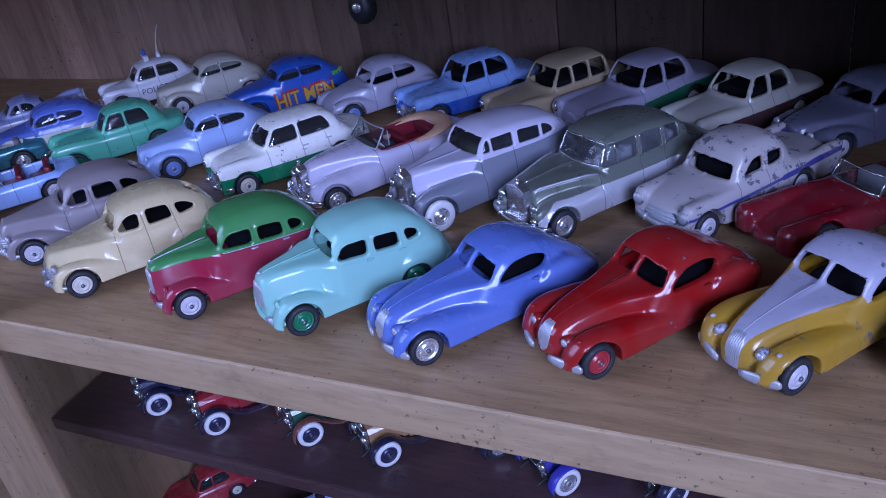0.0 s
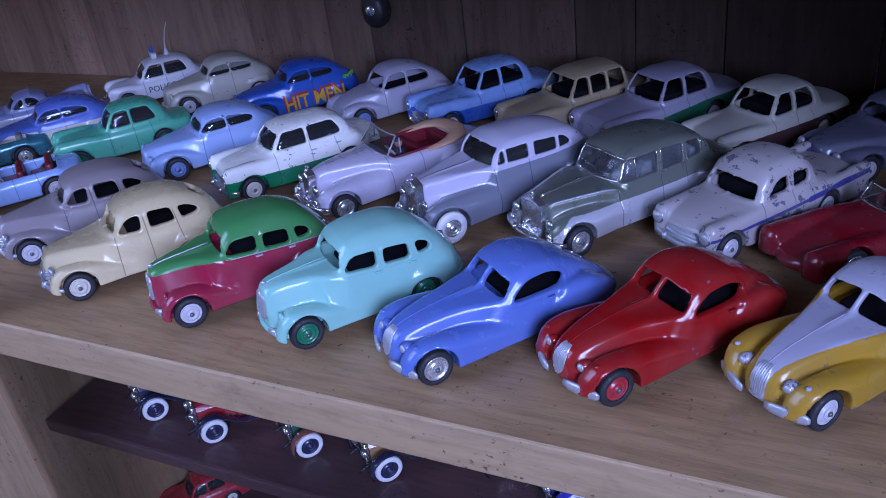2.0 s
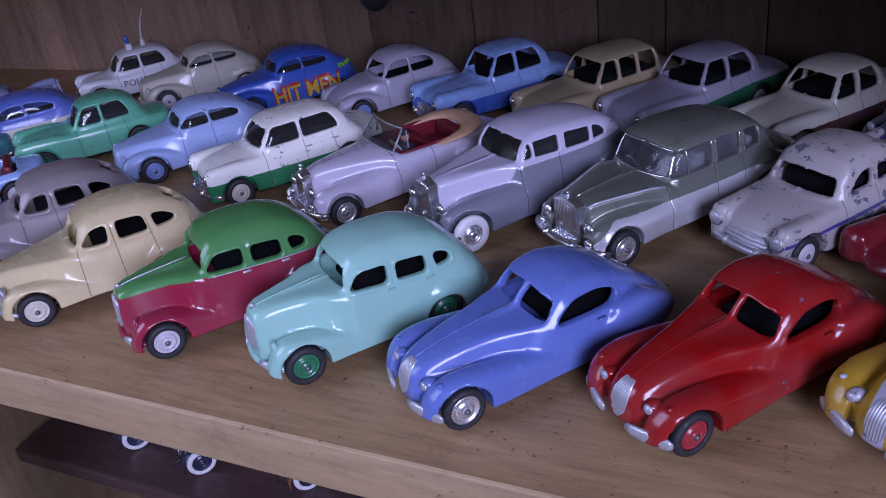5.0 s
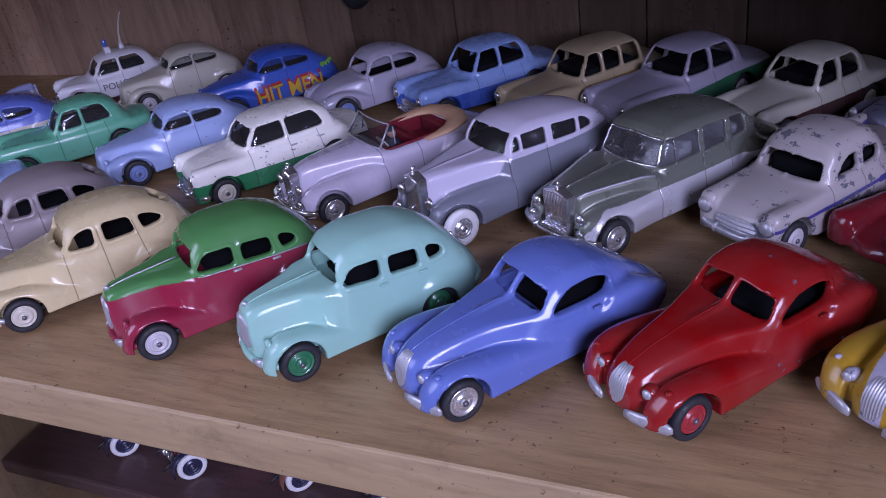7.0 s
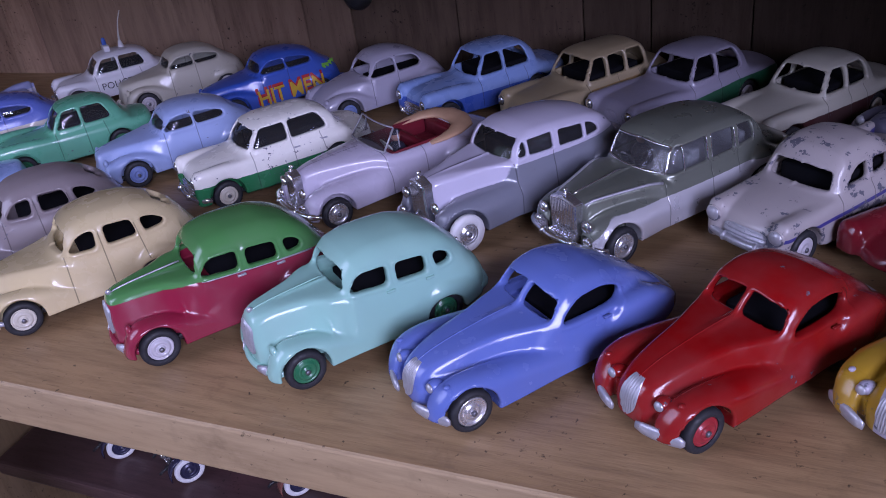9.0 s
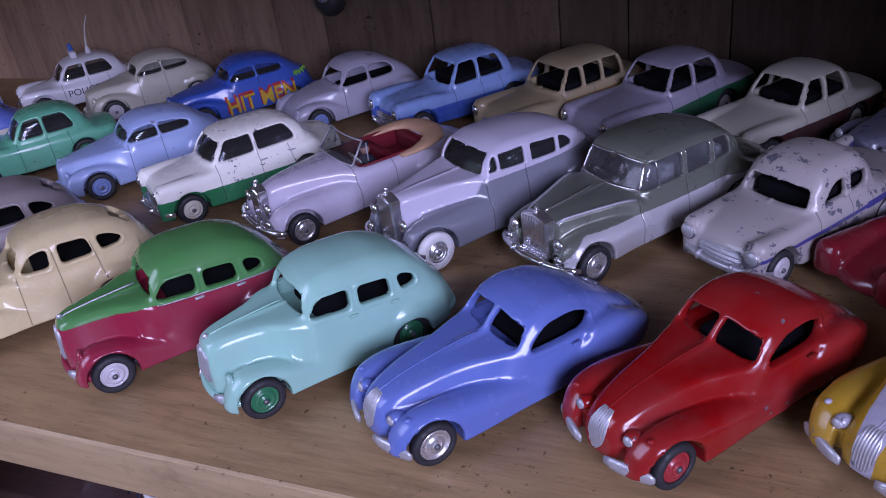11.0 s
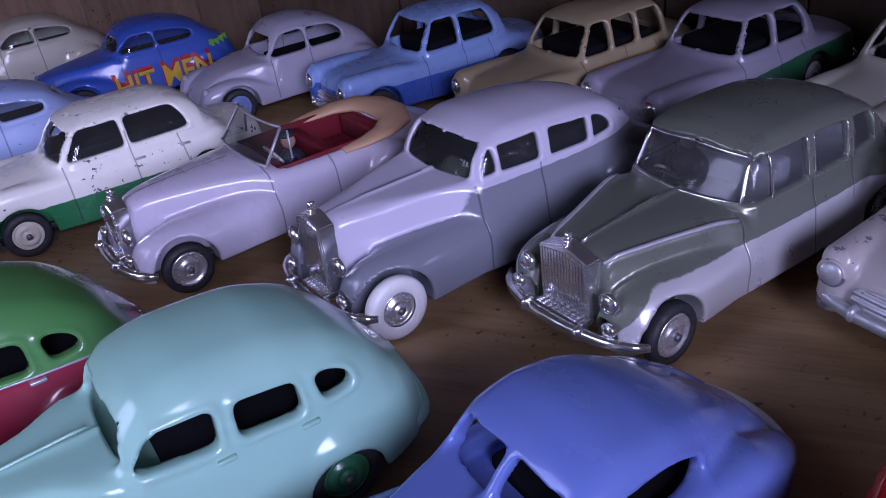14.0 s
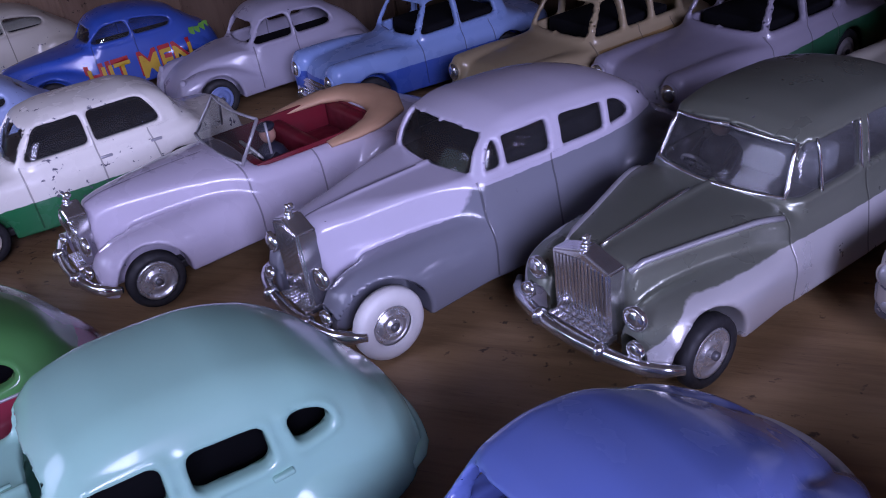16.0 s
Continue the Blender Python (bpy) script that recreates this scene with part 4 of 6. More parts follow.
# ---- flush-sided saloons of the fifties
def flush_saloon_spec(L=96.0, W=38.0, H=34.0, xf=29.0, xr=-27.0, belt=21.0, hood=19.4, deck=19.6, cowl=15.0, back=-29.0, fins=0.0, ridge=1.0, rake=9.0, estate=False):
    n, t = L / 2, -L / 2
    s = dict(nose=n, tail=t, width=W + 2, height=H, axles=(xf, xr), track=W / 2 - 1.4, wheel=6.9, sill=5.2,
             top=Curve((n, 11.5), (n - 2, hood - 3.5), (n - 7, hood - 0.4), (cowl + 6, belt - 0.6), (cowl, belt), (back, belt), (t + 12, deck), (t + 3, deck - 0.8), (t, deck - 5)),
             wid=Curve((n, W / 2 - 4.5), (n - 5, W / 2 - 1.8), (n - 18, W / 2 - 0.8), (-8, W / 2), (t + 14, W / 2 - 0.8), (t + 4, W / 2 - 2.2), (t, W / 2 - 4.5)),
             round=Curve((n, 2.6), (cowl + 4, 2.2), (cowl - 6, 3.0), (t, 3.0)), crown=2.2, wing_in=0.9, wing_p=2.3, bow=(4.0, 3.0), waist=13, thick=2.2, tuck=1.0, lean=0.10, round_end=4.0,
             wings=[(Curve((n, W / 2 - 5.2), (cowl, W / 2 - 4.2)), Curve((n, hood - 4.2), (n - 3, hood - 2.6), (cowl + 8, hood - 2.4), (cowl - 4, hood - 4)), Curve((n - 0.2, 0), (n - 1, 2.2 * ridge), (n - 4, 3.4 * ridge), (xf, 3.3 * ridge), (cowl + 4, 2.4 * ridge), (cowl - 4, 0)))],
             wing_blend=1.6, belt=belt,
             roof=Curve((cowl + 5, belt - 5), (cowl + 1.2, belt), (cowl - rake * 0.5, (belt + H) / 2 + 1.6), (cowl - rake, H - 1.5), (cowl - rake - 8, H), (back + 14, H - 0.4), (back + 8, H - 2.0), (back + 3, (belt + H) / 2 + 1), (back - 1.5, belt), (back - 5, belt - 5)),
             cabw=Curve((cowl + 3, W / 2 - 4.0), (cowl - 8, W / 2 - 2.6), (back + 14, W / 2 - 2.8), (back, W / 2 - 5.0)), tumble=0.22, roof_round=4.4, roof_crown=1.8,
             arches=((xf, 7.2, 8.3), (xr, 6.8, 8.0)), win_round=1.6, grow=0.1)
    if fins:
        s["wings"].append((Curve((t, W / 2 - 3.2), (back, W / 2 - 4)), Curve((t, deck + fins - 2), (t + 10, deck + fins - 2.6), (back, deck - 3)), Curve((t - 1, 0.4), (t, 2.0), (t + 8, 2.4), (back, 0))))
    if estate:
        s["roof"] = Curve((cowl + 5, belt - 5), (cowl + 1.2, belt), (cowl - rake * 0.5, (belt + H) / 2 + 1.6), (cowl - rake, H - 1.5), (cowl - rake - 8, H), (back + 4, H - 0.6), (back - 2, H - 3), (back - 6, belt + 2), (back - 9, belt - 5))
        s["cabw"] = Curve((cowl + 3, W / 2 - 4.0), (cowl - 8, W / 2 - 2.6), (back + 2, W / 2 - 3.2), (back - 8, W / 2 - 6.0))
        s["top"] = Curve((n, 11.5), (n - 2, hood - 3.5), (n - 7, hood - 0.4), (cowl + 6, belt - 0.6), (cowl, belt), (t + 4, belt), (t, belt - 6))
    lo, hi = belt + 1.1, H - 3.6
    a = cowl - 4.0
    end = back if estate else back + 7.0
    mid = (a + end) / 2 + 1.0
    k = rake * 0.62
    if estate:
        u = (a - end) / 3
        w = [((a, lo), (a - k, hi), (a - u + 1, hi), (a - u + 1, lo)), ((a - u - 1, lo), (a - u - 1, hi), (a - 2 * u + 1, hi), (a - 2 * u + 1, lo)), ((a - 2 * u - 1, lo), (a - 2 * u - 1, hi), (end + 1, hi - 0.4), (end, lo))]
    else:
        w = [((a, lo), (a - k, hi), (mid + 1, hi + 0.3), (mid + 1, lo)), ((mid - 1, lo), (mid - 1, hi + 0.3), (end + 4.5, hi), (end + 1.2, lo + 2.5), (end + 1.0, lo))]
    s["side_windows"] = [tuple(p) for p in w]
    s["screen"] = (((-0.1, lo), (W / 2 - 5.8, lo), (W / 2 - 7.8, hi - 0.4), (-0.1, hi + 0.2)), cowl - rake - 1)
    s["backlight"] = (((-0.1, lo + 0.6), (W / 2 - 9.0, lo + 0.6), (W / 2 - 9.8, hi - 0.6), (-0.1, hi - 0.3)), end - 4)
    s["seams"] = [door_line(a + 1.5, 6, belt + 0.5), door_line(mid, 6, belt + 6), door_line(end + 4, 9, belt + 0.4, 0.12)]
    return s


def flush_saloon(hub, heading, mat, label, hub_mat, spec, step=0.82, glazed=False, trim=None, name="toy_saloon", group="rear rows of toy cars", tyre=None, style="plain", grille="wide"):
    t = trim or CHROME
    car = toy(name, spec, mat, hub, heading, label, "toy car", group, step, hub_mat, tyre, style, glazed)
    n, W = spec["nose"], spec["width"] - 2
    z = float(spec["top"](np.array(n - 6.0)))
    add_lamps(car, [(n - 0.9, W / 2 - 5.4, z - 3.4)], 2.8, t, (1, 0, 0.05), 0.5, "headlight", mat)
    add_bumper(car, n + 1.2, W / 2 - 0.5, 8.0, 4.2, t, 1.25, False, 1.3, 4.0, (7,))
    add_bumper(car, -spec["tail"] + 0.8, W / 2 - 1, 8.0, 3.2, t, 1.2, True, 1.3, 4.0, (7,), "rear_bumper")
    if grille == "wide":
        nose_patch(car, spec, (8.4, 13.6, lambda v: 9.0 * np.clip(1 - np.abs(2 * v - 1) ** 4, 0, 1) ** 0.5 + 0.3), t, "grille", "chrome slatted grille", 0.25, 1.6, 0.6, True)
    elif grille == "round":
        nose_patch(car, spec, (7.6, 16.0, lambda v: 4.6 * np.sqrt(np.clip(1 - (2 * v - 1) ** 2, 0, 1)) + 0.3), mat, "grille", "round slatted grille", 0.3, 1.0, 0.4)
    return car


# ---- large saloons and limousines with an upright radiator
def limousine_spec(L=117.0, W=41.0, H=39.0, xf=42.0, xr=-30.0, belt=27.0, hood=27.0, cowl=13.0, back=-42.0, wing=17.5, rad=5.6, glass_end=-38.0, s_top=4.4, wheel=7.4, rise=0.0, w1=10.7):
    n, t = L / 2 - 1.5, -L / 2
    s = dict(broad=1.06, nose=n - 4.0, tail=t, width=W + 2, height=H, axles=(xf, xr), track=W / 2 - 1.6, wheel=wheel, sill=5.6,
             top=Curve((n - 4, hood - 3.0), (n - 6, hood - 1.6), (n - 14, hood - 0.9), (cowl + 5, hood + rise), (cowl, hood + rise), (cowl - 10, belt), (back + 10, belt - 0.5), (back, belt - 2.5), (t + 8, belt - 7.5), (t + 2, belt - 12), (t, belt - 16)),
             wid=Curve((n - 4, rad + 0.9), (cowl + 2, W / 2 - 5.6), (cowl - 4, W / 2 - 3.4), (-8, W / 2 - 2.2), (xr + 4, W / 2 - 2.4), (t + 12, W / 2 - 5), (t, W / 2 - 9)),
             pontoon=(Curve((n + 0.8, 9.0), (n + 0.2, 13.5), (n - 1.5, 16.4), (n - 5, W / 2 - 2.0), (xf - 4, W / 2 - 0.9), (cowl, W / 2 - 1.6), (cowl - 16, W / 2 - 2.2), (cowl - 18, 1.0)),
                      Curve((n + 0.8, 3.0), (n + 0.4, 10.0), (n - 0.8, wing - 2.6), (n - 3, wing + 0.1), (n - 8, wing + 2.0), (xf - 8, wing + 3.0), (cowl + 4, wing + 3.4), (cowl - 8, wing + 2.6), (cowl - 16, wing), (cowl - 18, 2.0)), W / 2 - 7.0),
             round=Curve((n, 1.0), (cowl + 4, 1.0), (cowl - 6, 3.0), (t, 4.0)), crown=Curve((n, 2.0), (cowl + 14, 2.6), (cowl + 2, 3.2), (cowl - 8, 3.0)), bow=(0.6, 4.0), waist=13, tuck=1.0, lean=Curve((n, 0.12), (cowl + 8, 0.14), (cowl - 4, 0.09), (t, 0.09)), round_end=1.6, wing_p=2.5, wing_in=1.0, thick=1.6, rim=0.16, cabin_blend=0.9,
             wings=[(Curve((xr + 18, W / 2 - 6), (xr, W / 2 - 5.4), (t + 4, W / 2 - 8)), Curve((xr + 18, 9), (xr + 8, wing - 3), (xr, wing - 0.6), (xr - 10, wing - 3.5), (t, 8)), Curve((xr + 17, 0), (xr + 11, 2.8), (xr, 5.6), (xr - 11, 5.0), (t + 4, 2.6), (t, 0)))],
             wing_blend=0.9, belt=belt,
             roof=Curve((cowl + 5, belt - 5), (cowl + 1, belt), (cowl - 3.5, H - 4.6), (cowl - 7, H - 1.6), (cowl - 15, H), (back + 20, H - 0.2), (back + 11, H - 1.8), (back + 4, H - 6), (back - 1, belt), (back - 6, belt - 8)),
             cabw=Curve((cowl + 4, W / 2 - 6.6), (cowl - 6, W / 2 - 4.6), (-12, W / 2 - 3.8), (back + 14, W / 2 - 4.8), (back, W / 2 - 9)), tumble=0.15, roof_round=3.4, roof_crown=1.8,
             arches=((xf, wheel + 0.2, wheel + 1.6), (xr, wheel - 0.6, wheel + 0.9)), win_round=1.2)
    lo, hi = belt + 1.2, H - s_top
    a = cowl - 3.2
    s["side_windows"] = [tuple(p) for p in (
        ((a - 0.8, lo), (a - 3.4, hi - 1.4), (a - 4.6, hi - 1.0), (a - 4.6, lo)),
        ((a - 5.8, lo), (a - 5.8, hi - 0.2), (a - 5.8 - w1, hi), (a - 5.8 - w1, lo)),
        ((a - 8.1 - w1, lo), (a - 8.1 - w1, hi), (glass_end + 11.5, hi), (glass_end + 11.5, lo)),
        ((glass_end + 10.0, lo), (glass_end + 10.0, hi - 0.1), (glass_end + 3.0, hi - 1.2), (glass_end, lo + 1.6), (glass_end + 0.4, lo)))]
    s["screen"] = (((-0.1, lo), (W / 2 - 8.2, lo + 0.2), (W / 2 - 9.0, hi - 0.5), (-0.1, hi + 0.2)), cowl - 8)
    s["backlight"] = (((-0.1, lo + 2), (6, lo + 2), (5.2, hi - 1.6), (-0.1, hi - 1.4)), back + 8)
    s["seams"] = [door_line(a + 1.2, 6, belt + 0.5), door_line(a - 6.9 - w1, 6, belt + 1), lambda x, ay, z: np.where((x > cowl + 2) & (z > hood - 5) & (ay < 3), ay, 9.0)]
    return s


def add_screen_frame(car, s, mat, r=0.45):
    """A thin bright frame laid round the windscreen's opening."""
    pts = s["screen"][0]
    loop = [(max(p[0], 0), p[1]) for p in pts]
    loop = [loop[3], loop[2], loop[1], loop[0]]
    path = []
    for (y0, z0), (y1, z1) in zip(loop, loop[1:]):
        path += [(y0 + (y1 - y0) * k / 5, z0 + (z1 - z0) * k / 5) for k in range(5)]
    path = path + [loop[3]] + [(-y, z) for y, z in path[:0:-1]] + [path[0]]
    out = []
    for y, z in path:
        lo, hi = s["screen"][1], s["nose"] - 20.0
        for _ in range(22):
            m = (lo + hi) / 2
            inside = cabin(s, np.array(m), np.array(abs(y)), np.array(z)) < 0
            lo, hi = (m, hi) if inside else (lo, m)
        out.append((lo + 0.1, y, z))
    return bars(car, "screen_frame", out, r, mat)


def add_radiator(car, n, hood, w, t, bottom=10.2, peak=2.2, tall=2.2):
    """The upright radiator with a low pediment, its fine upright slats and the mascot."""
    bm = bmesh.new()
    prof = [(-w, bottom), (w, bottom), (w, hood - peak), (0, hood), (-w, hood - peak)]
    A = [bm.verts.new((n * MM, y * MM, z * MM)) for y, z in prof]
    B = [bm.verts.new(((n - 4.2) * MM, y * MM, z * MM)) for y, z in prof]
    bm.faces.new(A)
    bm.faces.new(B[::-1])
    for i in range(5):
        bm.faces.new((A[i], B[i], B[(i + 1) % 5], A[(i + 1) % 5]))
    bmesh.ops.recalc_face_normals(bm, faces=bm.faces)
    bmesh.ops.bevel(bm, geom=bm.edges[:], offset=0.35 * MM, segments=2, affect="EDGES")
    r = part("radiator", bm, t, car, "chrome upright radiator", smooth=False)
    k = 15
    for i in range(k):
        y = (w - 0.9) * (-1 + 2 * i / (k - 1))
        part("slat", box(n - 0.2, n + 0.28, y - 0.22, y + 0.22, bottom + 1.0, hood - peak - 0.6 + peak * (1 - abs(y) / w) * 0.5, 0.0), t, r, smooth=False)
    m = part("mascot", merge(dome(n - 1.6, 0, hood + 0.3, 0.9, 0.9, (0, 0, 1), 10), dome(n - 1.8, 0, hood + 1.2, 0.6, tall, (0.35, 0, 1), 10), dome(n - 2.4, 0, hood + 1.5, 0.9, 0.4, (0, 1, 0.2), 10)), t, car)
    return r


def limousine(hub, heading, mat, label, spec, name="toy_limousine", style="spun", tyre=None, glazed=True, step=0.62, rad_w=5.6, lamp=(10.5, 18.0), inside=None):
    car = toy(name, spec, mat, hub, heading, label, "toy car", "middle row of toy cars", step, ALLOY, tyre, style, glazed, True, inside)
    n = spec["nose"] + 4.0
    W = spec["width"] - 2
    hood = float(spec["top"](np.array(n - 6.0))) + 1.6
    add_radiator(car, n - 0.6, hood, rad_w, CHROME)
    add_lamps(car, [(n - 1.2, *lamp)], 2.1, CHROME, (1, 0.05, 0.05), 0.5, "headlight", CHROME)
    add_lamps(car, [(n + 0.4, lamp[0] + 1.4, 11.6)], 1.5, CHROME, (1, 0, 0), 0.6, "fog_lamp", CHROME)
    add_bumper(car, n + 3.2, W / 2 - 1.0, 9.0, 4.5, CHROME, 1.25, False, 1.2, 3.0, (7.5,))
    add_bumper(car, -spec["tail"] + 1.0, W / 2 - 2, 8.6, 3.5, CHROME, 1.2, True, 1.2, 3.0, (7.5,), "rear_bumper")
    v = part("valance", box(n - 2.5, n + 1.4, -rad_w, rad_w, 8.4, 10.2, 0.3), CHROME, car, "ribbed chrome valance")
    for i in range(9):
        y = -rad_w + 0.6 + i * (2 * rad_w - 1.2) / 8
        part("rib", box(n - 2.2, n + 1.6, y - 0.22, y + 0.22, 10.0, 10.6, 0), CHROME, v, smooth=False)
    return car


# ---- open cars
def add_windscreen(car, x, half, z0, z1, rake, frame, wings=6.0):
    """A raked clear windscreen with thin frame, and two small quarter panes."""
    dx = rake
    bm = bmesh.new()
    pts = [(x - 1.5 * (y / half) ** 2, y) for y in np.linspace(-half, half, 9)]
    A = [bm.verts.new((px * MM, py * MM, z0 * MM)) for px, py in pts]
    B = [bm.verts.new(((px - dx) * MM, py * 0.93 * MM, z1 * MM)) for px, py in pts]
    for i in range(8):
        bm.faces.new((A[i], A[i + 1], B[i + 1], B[i]))
    p = part("windscreen", bm, GLASS, car, "clear plastic windscreen")
    for sg in (1, -1):
        bars(p, "pillar", [(x - 1.5, sg * half, z0 - 0.5), (x - 1.5 - dx, sg * half * 0.93, z1)], 0.45, frame)
        if wings:
            bq = bmesh.new()
            q = [(x - 1.5, half, z0), (x - 1.5 - wings, half + 0.3, z0 - 0.2), (x - 1.5 - wings - 0.6, half * 0.95, z1 - 1.4), (x - 1.5 - dx, half * 0.93, z1)]
            bq.faces.new([bq.verts.new((a * MM, sg * b * MM, c_ * MM)) for a, b, c_ in q])
            part("quarter_pane", bq, GLASS, p, "", None, False)
            bars(p, "pillar", [(q[1][0], sg * q[1][1], q[1][2]), (q[2][0], sg * q[2][1], q[2][2])], 0.35, frame)
    bars(p, "frame_top", [(px - dx, py * 0.93, z1) for px, py in pts], 0.40, frame)
    bars(p, "frame_foot", [(px, py, z0) for px, py in pts], 0.45, frame)
    return p


def add_steering_wheel(car, x, y, z, r, mat):
    ring = []
    for i in range(19):
        t = 2 * math.pi * i / 18
        ring.append((x + r * math.sin(t) * 0.55, y + r * math.cos(t), z + r * math.sin(t) * 0.83))
    w = part("steering_wheel", tube(ring, 0.42, 6), mat, car)
    bars(w, "column", [(x, y, z), (x + 6, y, z - 4)], 0.5, mat)
    bars(w, "spoke", [(x, y - r, z), (x, y + r, z)], 0.3, mat)


def add_driver(car, x, y, z, suit):
    """A small plain moulded figure at the wheel."""
    bm = merge(dome(x, y, z + 4.5, 4.4, 1.25, (0.1, 0, 1), 14), dome(x + 0.3, y, z + 12.2, 2.2, 1.15, (0, 0, 1), 12), dome(x + 0.4, y, z + 14.2, 2.5, 0.4, (0.15, 0, 1), 12),
               tube([(x, y + 3.6, z + 7.5), (x + 4, y + 4, z + 4.5), (x + 7, y + 2.2, z + 5.5)], 1.1, 8), tube([(x, y - 3.6, z + 7.5), (x + 4, y - 4, z + 4.5), (x + 7, y - 2.2, z + 5.5)], 1.1, 8))
    d = part("driver_figure", bm, suit, car, "small plain moulded driver figure")
    d.data.materials.append(FLESH)
    for p in d.data.polygons:
        p.material_index = int(z + 10.0 < p.center.z / MM < z + 13.4)


def open_tourer(hub, heading, mat, label, seat_mat, spec, hub_mat, name="toy_convertible", group="middle row of toy cars", step=1.0):
    car = toy(name, spec, mat, hub, heading, label, "toy car", group, step, hub_mat)
    n, W = spec["nose"], spec["width"] - 2
    add_common_front(car, n - 0.5, CHROME, W / 2 - 6.0, 14.5, 6.4, W / 2 - 1, 2.2, 1.6, (6,), spec["tail"])
    add_windscreen(car, 9, W / 2 - 5.0, 18.5, 25.5, 3.0, CHROME, 4.0)
    for x in (-1, -17):
        b = part("seat", box(x - 8, x + 4, -11.5, 11.5, 6, 13, 1.8, seg=3), seat_mat, car)
        part("seat_back", box(x - 10, x - 6.0, -11.5, 11.5, 8, 21.0, 1.7, seg=3), seat_mat, b)
    add_steering_wheel(car, 3.0, 6.5, 18.5, 3.6, IVORY)
    return car


# ---- veteran cars with separate mudguards and white tyres
def veteran(hub, heading, body, wing, label, wheel_r=9.0, hub_mat=None, tyre=None):
    car = tagged(new("toy_veteran_car"), label, "toy car", "toy cars on the lower shelf")
    f = Vector((math.cos(radians(heading)), math.sin(radians(heading)), 0))
    l = Vector((-f.y, f.x, 0))
    c = Vector((hub[0], hub[1], 0)) - f * 0.030 - l * 0.019
    car.matrix_basis = pose(c.x, c.y, hub[2], 0, 0, heading)
    r = wheel_r
    for sg in (1, -1):
        part("chassis_rail", box(-40, 42, sg * 9 - 1.2, sg * 9 + 1.2, 9, 11.5, 0.4), BASE, car)
        arc = [(30 + (r + 2.6) * math.cos(a), sg * 17.5, r + (r + 2.6) * math.sin(a)) for a in np.linspace(-0.15, 2.35, 12)]
        arc += [(15, sg * 17.5, 11.5), (8, sg * 17.3, 8.2), (0, sg * 17, 7.2), (-12, sg * 17, 7.2)]
        arc += [(-28 + (r + 2.6) * math.cos(a), sg * 17.5, r + (r + 2.6) * math.sin(a)) for a in np.linspace(0.9, 3.0, 9)]
        g = tube(arc, 3.4, 10, 0.22)
        part("mudguard", g, wing, car)
        part("headlamp", merge(dome(40, sg * 7.5, 19.5, 3.2, 0.8, (1, 0, 0), 16), dome(41.6, sg * 7.5, 19.5, 2.6, 0.3, (1, 0, 0), 14)), CHROME, car)
        part("dumb_iron", tube([(38, sg * 9, 10), (43, sg * 9, 9.6), (46, sg * 9, 7.8)], 0.9, 8), BASE, car)
    bars(car, "lamp_bar", [(40, -12, 16.5), (40, 12, 16.5)], 0.6, CHROME)
    rad = part("radiator", box(36.5, 40, -7, 7, 9, 25, 1.2, seg=3), CHROME, car, "chrome radiator shell")
    part("radiator_core", box(39.8, 40.3, -5.6, 5.6, 10.5, 23, 0.3), BASE, rad)
    part("filler_cap", lathe([(24.5, 0), (24.5, 1.3), (26.5, 1.3), (27, 0.7), (27, 0)], 12, "z"), CHROME, rad, "", Matrix.Translation((38 * MM, 0, 0)))
    bn = bmesh.new()
    secs = [(36.4, 6.6, 24.2), (24, 8.6, 25.4), (12, 10.8, 26.2)]
    rings = []
    for x, w, h in secs:
        rings.append([bn.verts.new((x * MM, y * MM, z * MM)) for y, z in ((-w, 10), (-w, h - 4), (-w * 0.7, h - 0.9), (0, h), (w * 0.7, h - 0.9), (w, h - 4), (w, 10))])
    for A, B in zip(rings, rings[1:]):
        for i in range(6):
            bn.faces.new((A[i], A[i + 1], B[i + 1], B[i]))
    bmesh.ops.recalc_face_normals(bn, faces=bn.faces)
    part("bonnet", bn, body, car, "", None, False)
    part("tub", box(-38, 12, -13, 13, 8, 27, 3.0, seg=3), body, car)
    sc = part("windscreen_frame", merge(*(tube(p, 0.5, 6) for p in ([(11, -11, 26), (8.5, -11, 39)], [(11, 11, 26), (8.5, 11, 39)], [(8.5, -11, 39), (8.5, 11, 39)]))), CHROME, car)
    part("seat", box(-14, -2, -11, 11, 24, 31, 1.6, seg=3), RED_SEAT, car)
    part("hood", box(-36, -16, -12.5, 12.5, 26, 41, 3.0, seg=3), BASE, car)
    meshes = wheel_meshes("plain", r, hub_mat or HUB_NAVY, tyre or WHITE_RUBBER, 4.0)
    for wx in (30, -28):
        for sg in (1, -1):
            m = Matrix.Translation((wx * MM, sg * 17.3 * MM, r * MM))
            if sg < 0:
                m = m @ pose(0, 0, 0, 0, 0, 180)
            w = put("wheel", meshes[1], car, "", m)
            put("tyre", meshes[0], w)
            put("axle_end", meshes[2], w)
        part("axle", tube([(wx, -16, r), (wx, 16, r)], 0.9, 8), BASE, car)
    return car

